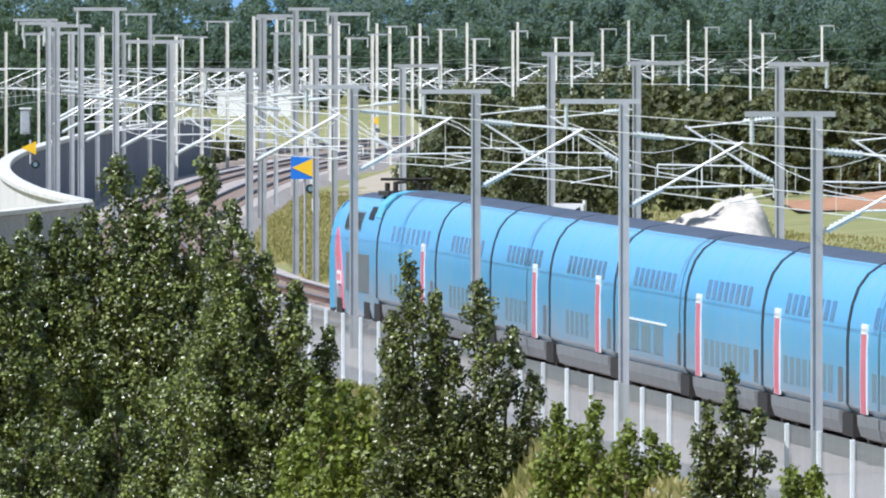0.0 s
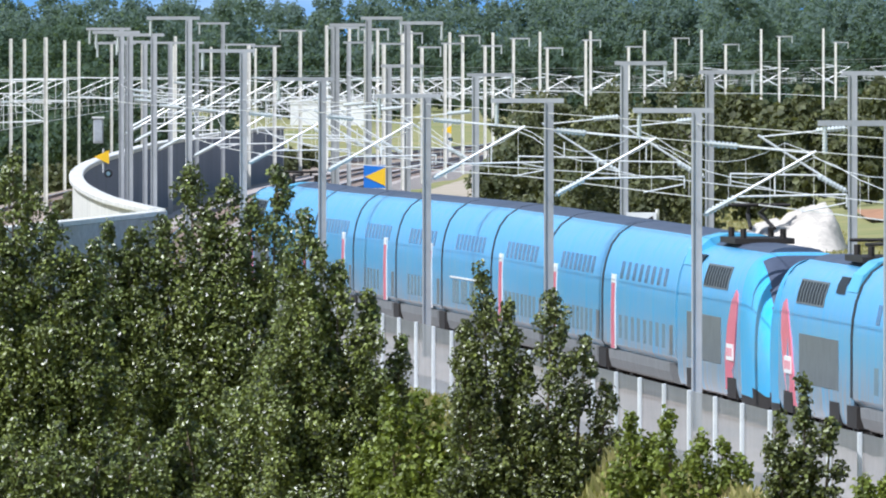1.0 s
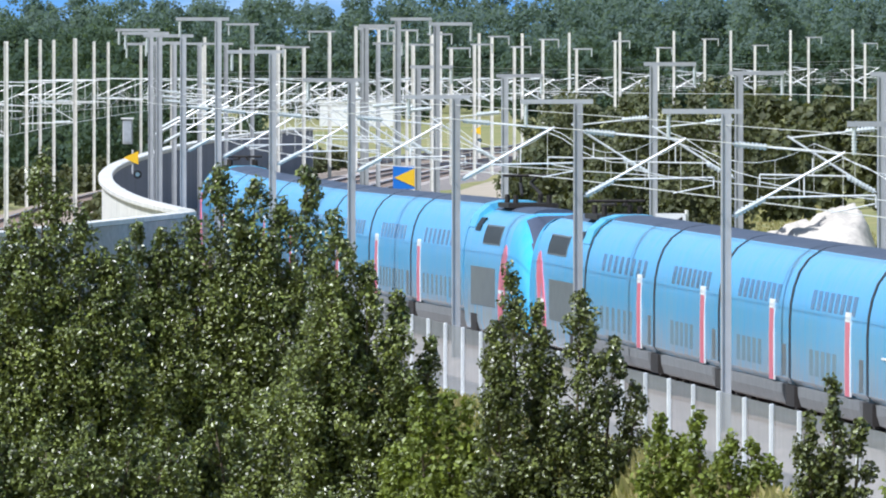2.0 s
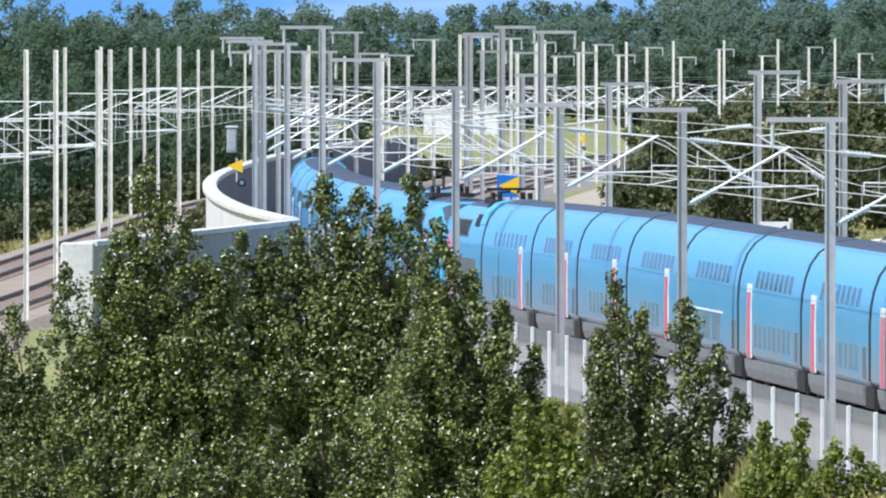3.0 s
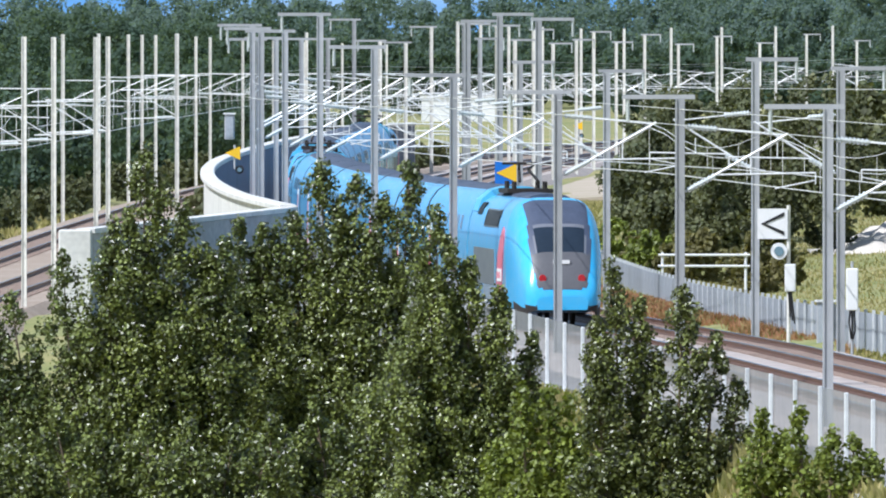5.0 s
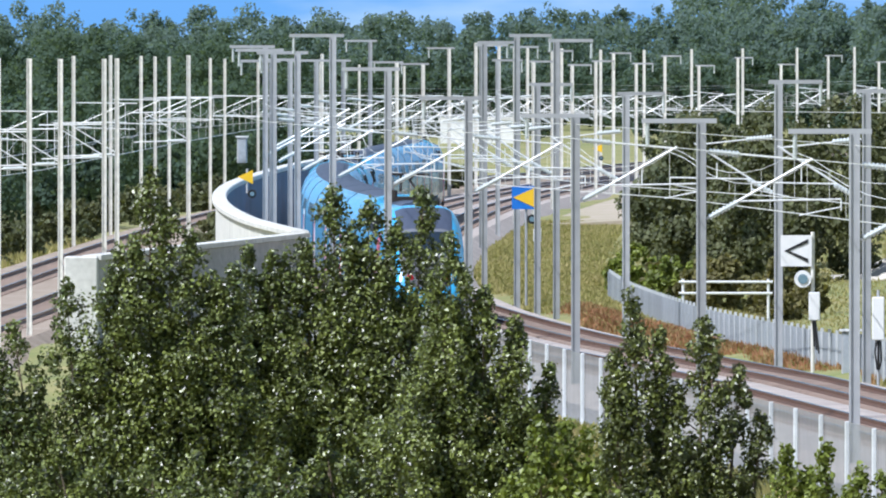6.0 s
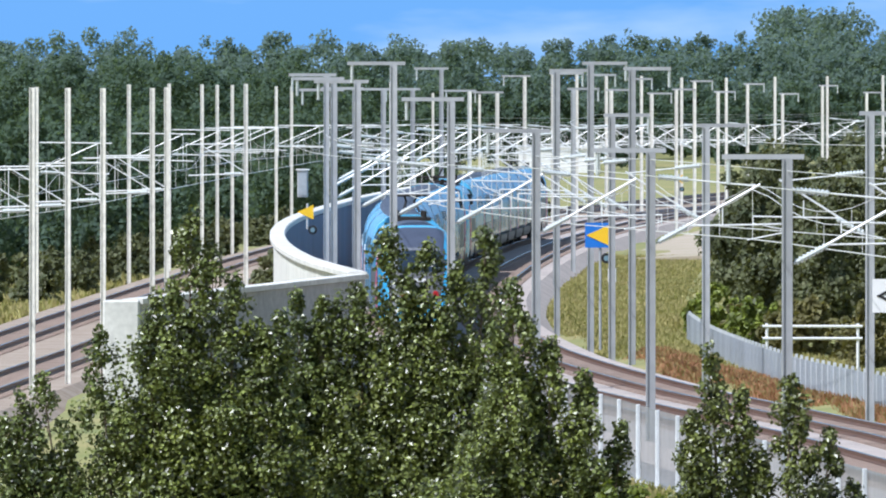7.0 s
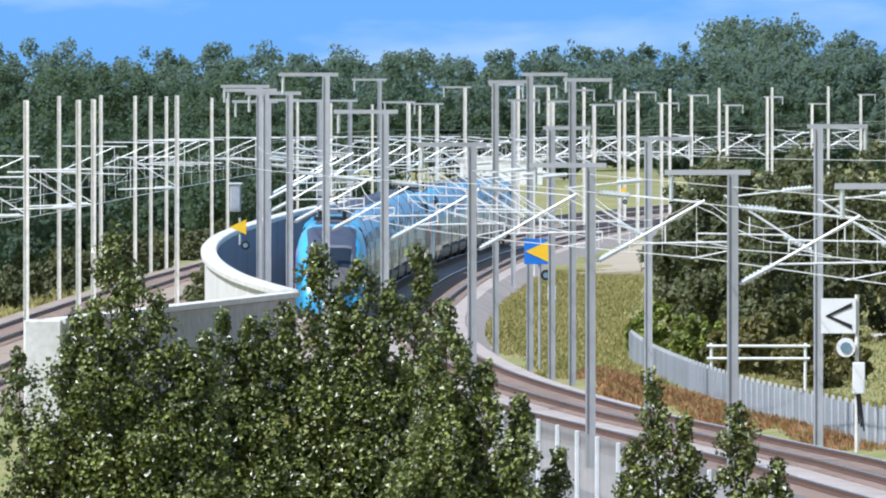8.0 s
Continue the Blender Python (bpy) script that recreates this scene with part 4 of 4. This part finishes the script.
def build_marker(u, v, d, label, blue=True, foot=-0.7, size=0.9):
    """Stop marker: a blue plate with a yellow triangle that points left."""
    x, z = X_at(u - 784, d), Z_at(v, d)
    s = empty("stop_marker", pose(x, d, 0), label, "railway sign", "railway signs")
    h = size / 2
    if blue:
        part("plate", prism(bmesh.new(), [(-h, z - h), (h, z - h), (h, z + h), (-h, z + h)], 0, 0.04), M_SIGNBLUE, s, "blue square plate")
    part("triangle", prism(bmesh.new(), [(-h * 0.9, z), (h * 0.98, z - h * 0.85), (h * 0.98, z + h * 0.85)], -0.02, -0.004), M_YELLOW, s, "yellow triangle")
    bm = bmesh.new()
    rod(bm, (0.1, 0.1, foot), (0.1, 0.1, z + h), 0.05, 8)
    part("post", bm, M_GALV, s)
    bm = bmesh.new()
    rod(bm, (0.32, -0.1, z - h - 0.38), (0.32, 0.12, z - h - 0.38), 0.19, 14)
    lamp = part("lamp", bm, M_BLACK, s, "round black lamp housing")
    bm = bmesh.new()
    rod(bm, (0.32, -0.13, z - h - 0.38), (0.32, -0.102, z - h - 0.38), 0.1, 12)
    part("lens", bm, M_GREYWIN, lamp)
    if blue:
        bm = bmesh.new()
        box(bm, 0.38, -0.1, z - h - 1.25, 0.68, 0.1, z - h - 0.75)
        bmesh.ops.bevel(bm, geom=bm.edges[:], offset=0.02, segments=1, affect="EDGES")
        part("junction_box", bm, M_WHITE, s, "white junction box")


def build_arrow_sign(u, v, d):
    x, z = X_at(u - 784, d), Z_at(v, d)
    s = empty("arrow_sign", pose(x, d, 0), "white square sign with a black chevron on a pale post", "railway sign", "railway signs")
    h = 0.47
    part("plate", prism(bmesh.new(), [(-h, z - h), (h, z - h), (h, z + h), (-h, z + h)], 0, 0.04), M_WHITE, s)
    t = 0.06
    part("chevron", prism(bmesh.new(), [(-0.36, z), (0.36, z - 0.36), (0.36, z - 0.36 + 2 * t), (-0.36 + 2.4 * t, z), (0.36, z + 0.36 - 2 * t), (0.36, z + 0.36)], -0.02, -0.004), M_BLACK, s, "black chevron")
    bm = bmesh.new()
    rod(bm, (0.5, 0.1, -0.8), (0.5, 0.1, z + h + 0.1), 0.06, 8)
    part("post", bm, M_PALE, s)
    bm = bmesh.new()
    rod(bm, (0.2, -0.12, z - 0.85), (0.2, 0.12, z - 0.85), 0.26, 16)
    lamp = part("lamp", bm, M_WHITE, s, "round white lamp housing")
    bm = bmesh.new()
    rod(bm, (0.2, -0.15, z - 0.85), (0.2, -0.122, z - 0.85), 0.15, 14)
    part("lens", bm, M_GREYWIN, lamp, "grey lens")
    bm = bmesh.new()
    box(bm, 0.38, -0.12, z - 2.1, 0.72, 0.1, z - 1.25)
    bmesh.ops.bevel(bm, geom=bm.edges[:], offset=0.02, segments=1, affect="EDGES")
    part("junction_box", bm, M_WHITE, s, "tall white junction box")
    bm = bmesh.new()
    for k in range(3):
        rod(bm, (0.5 + 0.04 * k, -0.06, z - 2.1), (0.55 + 0.07 * k, -0.06, z - 2.9 - 0.1 * k), 0.03, 6)
    part("cable", bm, M_BLACK, s, "black hanging cables")


def build_cabinet(u, v, d, w, h, label):
    x, z = X_at(u - 784, d), Z_at(v, d)
    s = empty("equipment_cabinet", pose(x, d, z), label, "cabinet", "equipment cabinets")
    bm = bmesh.new()
    box(bm, -w / 2, -0.25, 0, w / 2, 0.25, h)
    bmesh.ops.bevel(bm, geom=bm.edges[:], offset=0.03, segments=1, affect="EDGES")
    part("body", bm, M_GALV, s)
    bm = bmesh.new()
    box(bm, -w / 2 + 0.05, -0.275, 0.1, w / 2 - 0.05, -0.252, h - 0.1)
    part("door", bm, M_FENCE, s)
    bm = bmesh.new()
    box(bm, -w / 2 - 0.06, -0.32, h, w / 2 + 0.06, 0.3, h + 0.06)
    part("top", bm, M_WHITE, s)


def build_heap():
    rng = np.random.default_rng(5)
    n = 34
    verts, faces = [], []
    for j in range(n):
        for i in range(n):
            x, y = (i / (n - 1) - 0.5) * 7.5, (j / (n - 1) - 0.5) * 40
            r = math.hypot(x / 3.5, y / 19)
            rise = min(1.0, max(0.0, (x + 3.6) / 5.4)) * min(1.0, max(0.0, (3.4 - x) / 0.9))
            z = 2.8 * rise * max(0, 1 - abs(y / 19) ** 2) * (0.85 + 0.3 * noise.noise(Vector((x * 0.8, y * 0.15, 1))))
            z += 0.3 * noise.noise(Vector((x * 2, y * 0.5, 4))) * (1 if r < 1 else 0.2)
            verts.append((x, y, z - 0.3))
    faces = [(j * n + i, j * n + i + 1, (j + 1) * n + i + 1, (j + 1) * n + i) for j in range(n - 1) for i in range(n - 1)]
    heap = raw("sand_mound", verts, faces, M_SAND, smooth=True)
    heap.matrix_basis = pose(X_at(1232 - 784, 705), 705, ground_height(X_at(448, 705), 705))
    tagged(heap, "large mound of white sand on the meadow", "sand mound")
    verts = [(v[0] * 1.2, v[1], v[2] * 0.4) for v in verts]
    e = raw("earth_mound", verts, faces, M_EARTH, smooth=True)
    e.matrix_basis = pose(X_at(1560 - 784, 800), 800, ground_height(X_at(776, 800), 800) + 0.1)
    tagged(e, "low mound of bare orange earth on the meadow", "earth mound")


def build_far_building():
    d = 1930
    s = empty("service_building", pose(X_at(455 - 784, d), d, grade(d) - 0.4), "long low white service building beyond the far bend", "building")
    bm = bmesh.new()
    w = 4.6
    box(bm, -w, 0, -1.0, w, 6, 2.3)
    part("wall", bm, M_WHITE, s)
    bm = bmesh.new()
    box(bm, -w - 0.2, -0.2, 2.3, w + 0.2, 6.2, 2.6)
    part("roof", bm, M_CONC, s)


build_marker(535, 297, 652, "blue square stop marker with a yellow triangle on a steel post")
build_marker(50, 262, 742, "yellow triangular stop marker above the curved wall", blue=False, foot=2.7, size=0.72)
build_marker(661, 214, 1330, "small orange triangular marker beside the far curve", blue=False, foot=-2.8, size=0.8)
build_arrow_sign(1006, 387, 517)
build_cabinet(1100, 624, 508, 0.55, 1.7, "grey steel equipment cabinet beside the panel fence")
build_cabinet(45, 238, 760, 0.45, 1.15, "pale equipment box behind the curved wall")


def build_barrier():
    d = 600
    s = empty("barrier_rail", pose(X_at(885 - 784, d), d, ground_height(X_at(101, d), d)), "white horizontal barrier rail on two posts behind the fence", "barrier")
    for k, z in enumerate((1.55, 1.15)):
        bm = bmesh.new()
        rod(bm, (-1.65, 0, z), (1.65, 0, z), 0.045, 8)
        part("rail", bm, M_WHITE, s)
    for x in (-1.5, 1.5):
        bm = bmesh.new()
        rod(bm, (x, 0.05, -0.3), (x, 0.05, 1.65), 0.05, 8)
        part("post", bm, M_WHITE, s)


build_barrier()


def build_cable_box():
    d = 494
    x = X_at(1147 - 784, d)
    s = empty("cable_box", pose(x, d, ground_height(x, d)), "tall white cable box on a thin steel post with black cables", "cable box", "equipment cabinets")
    lift = -ground_height(x, d)
    bm = bmesh.new()
    rod(bm, (0, 0.16, -0.2), (0, 0.16, lift + 2.4), 0.045, 8)
    part("post", bm, M_GALV, s)
    bm = bmesh.new()
    box(bm, -0.18, -0.11, lift + 0.95, 0.18, 0.11, lift + 2.2)
    bmesh.ops.bevel(bm, geom=bm.edges[:], offset=0.025, segments=1, affect="EDGES")
    part("body", bm, M_WHITE, s)
    for k in (-1, 0, 1):
        bm = bmesh.new()
        rod(bm, (0.06 * k, 0, lift + 0.96), (0.09 * k, 0.02, lift + 0.5 - 0.12 * k), 0.028, 6)
        rod(bm, (0.09 * k, 0.02, lift + 0.5 - 0.12 * k), (0.03 * k, 0.1, lift + 0.1), 0.028, 6)
        part("cable", bm, M_BLACK, s, "black hanging cable")


build_cable_box()
build_heap()
build_far_building()


def build_sky():
    n = 24
    verts, faces = [], []
    for k in range(n + 1):
        a = radians(-20 + 40 * k / n)
        for z in (-40, 420):
            verts.append((4700 * math.sin(a), 4700 * math.cos(a), z))
    faces = [(2 * k, 2 * k + 1, 2 * k + 3, 2 * k + 2) for k in range(n)]
    tagged(raw("backdrop", verts, faces, M_SKY), "hazy blue summer sky above the wood", "sky", kind="structure")


build_sky()

motions()
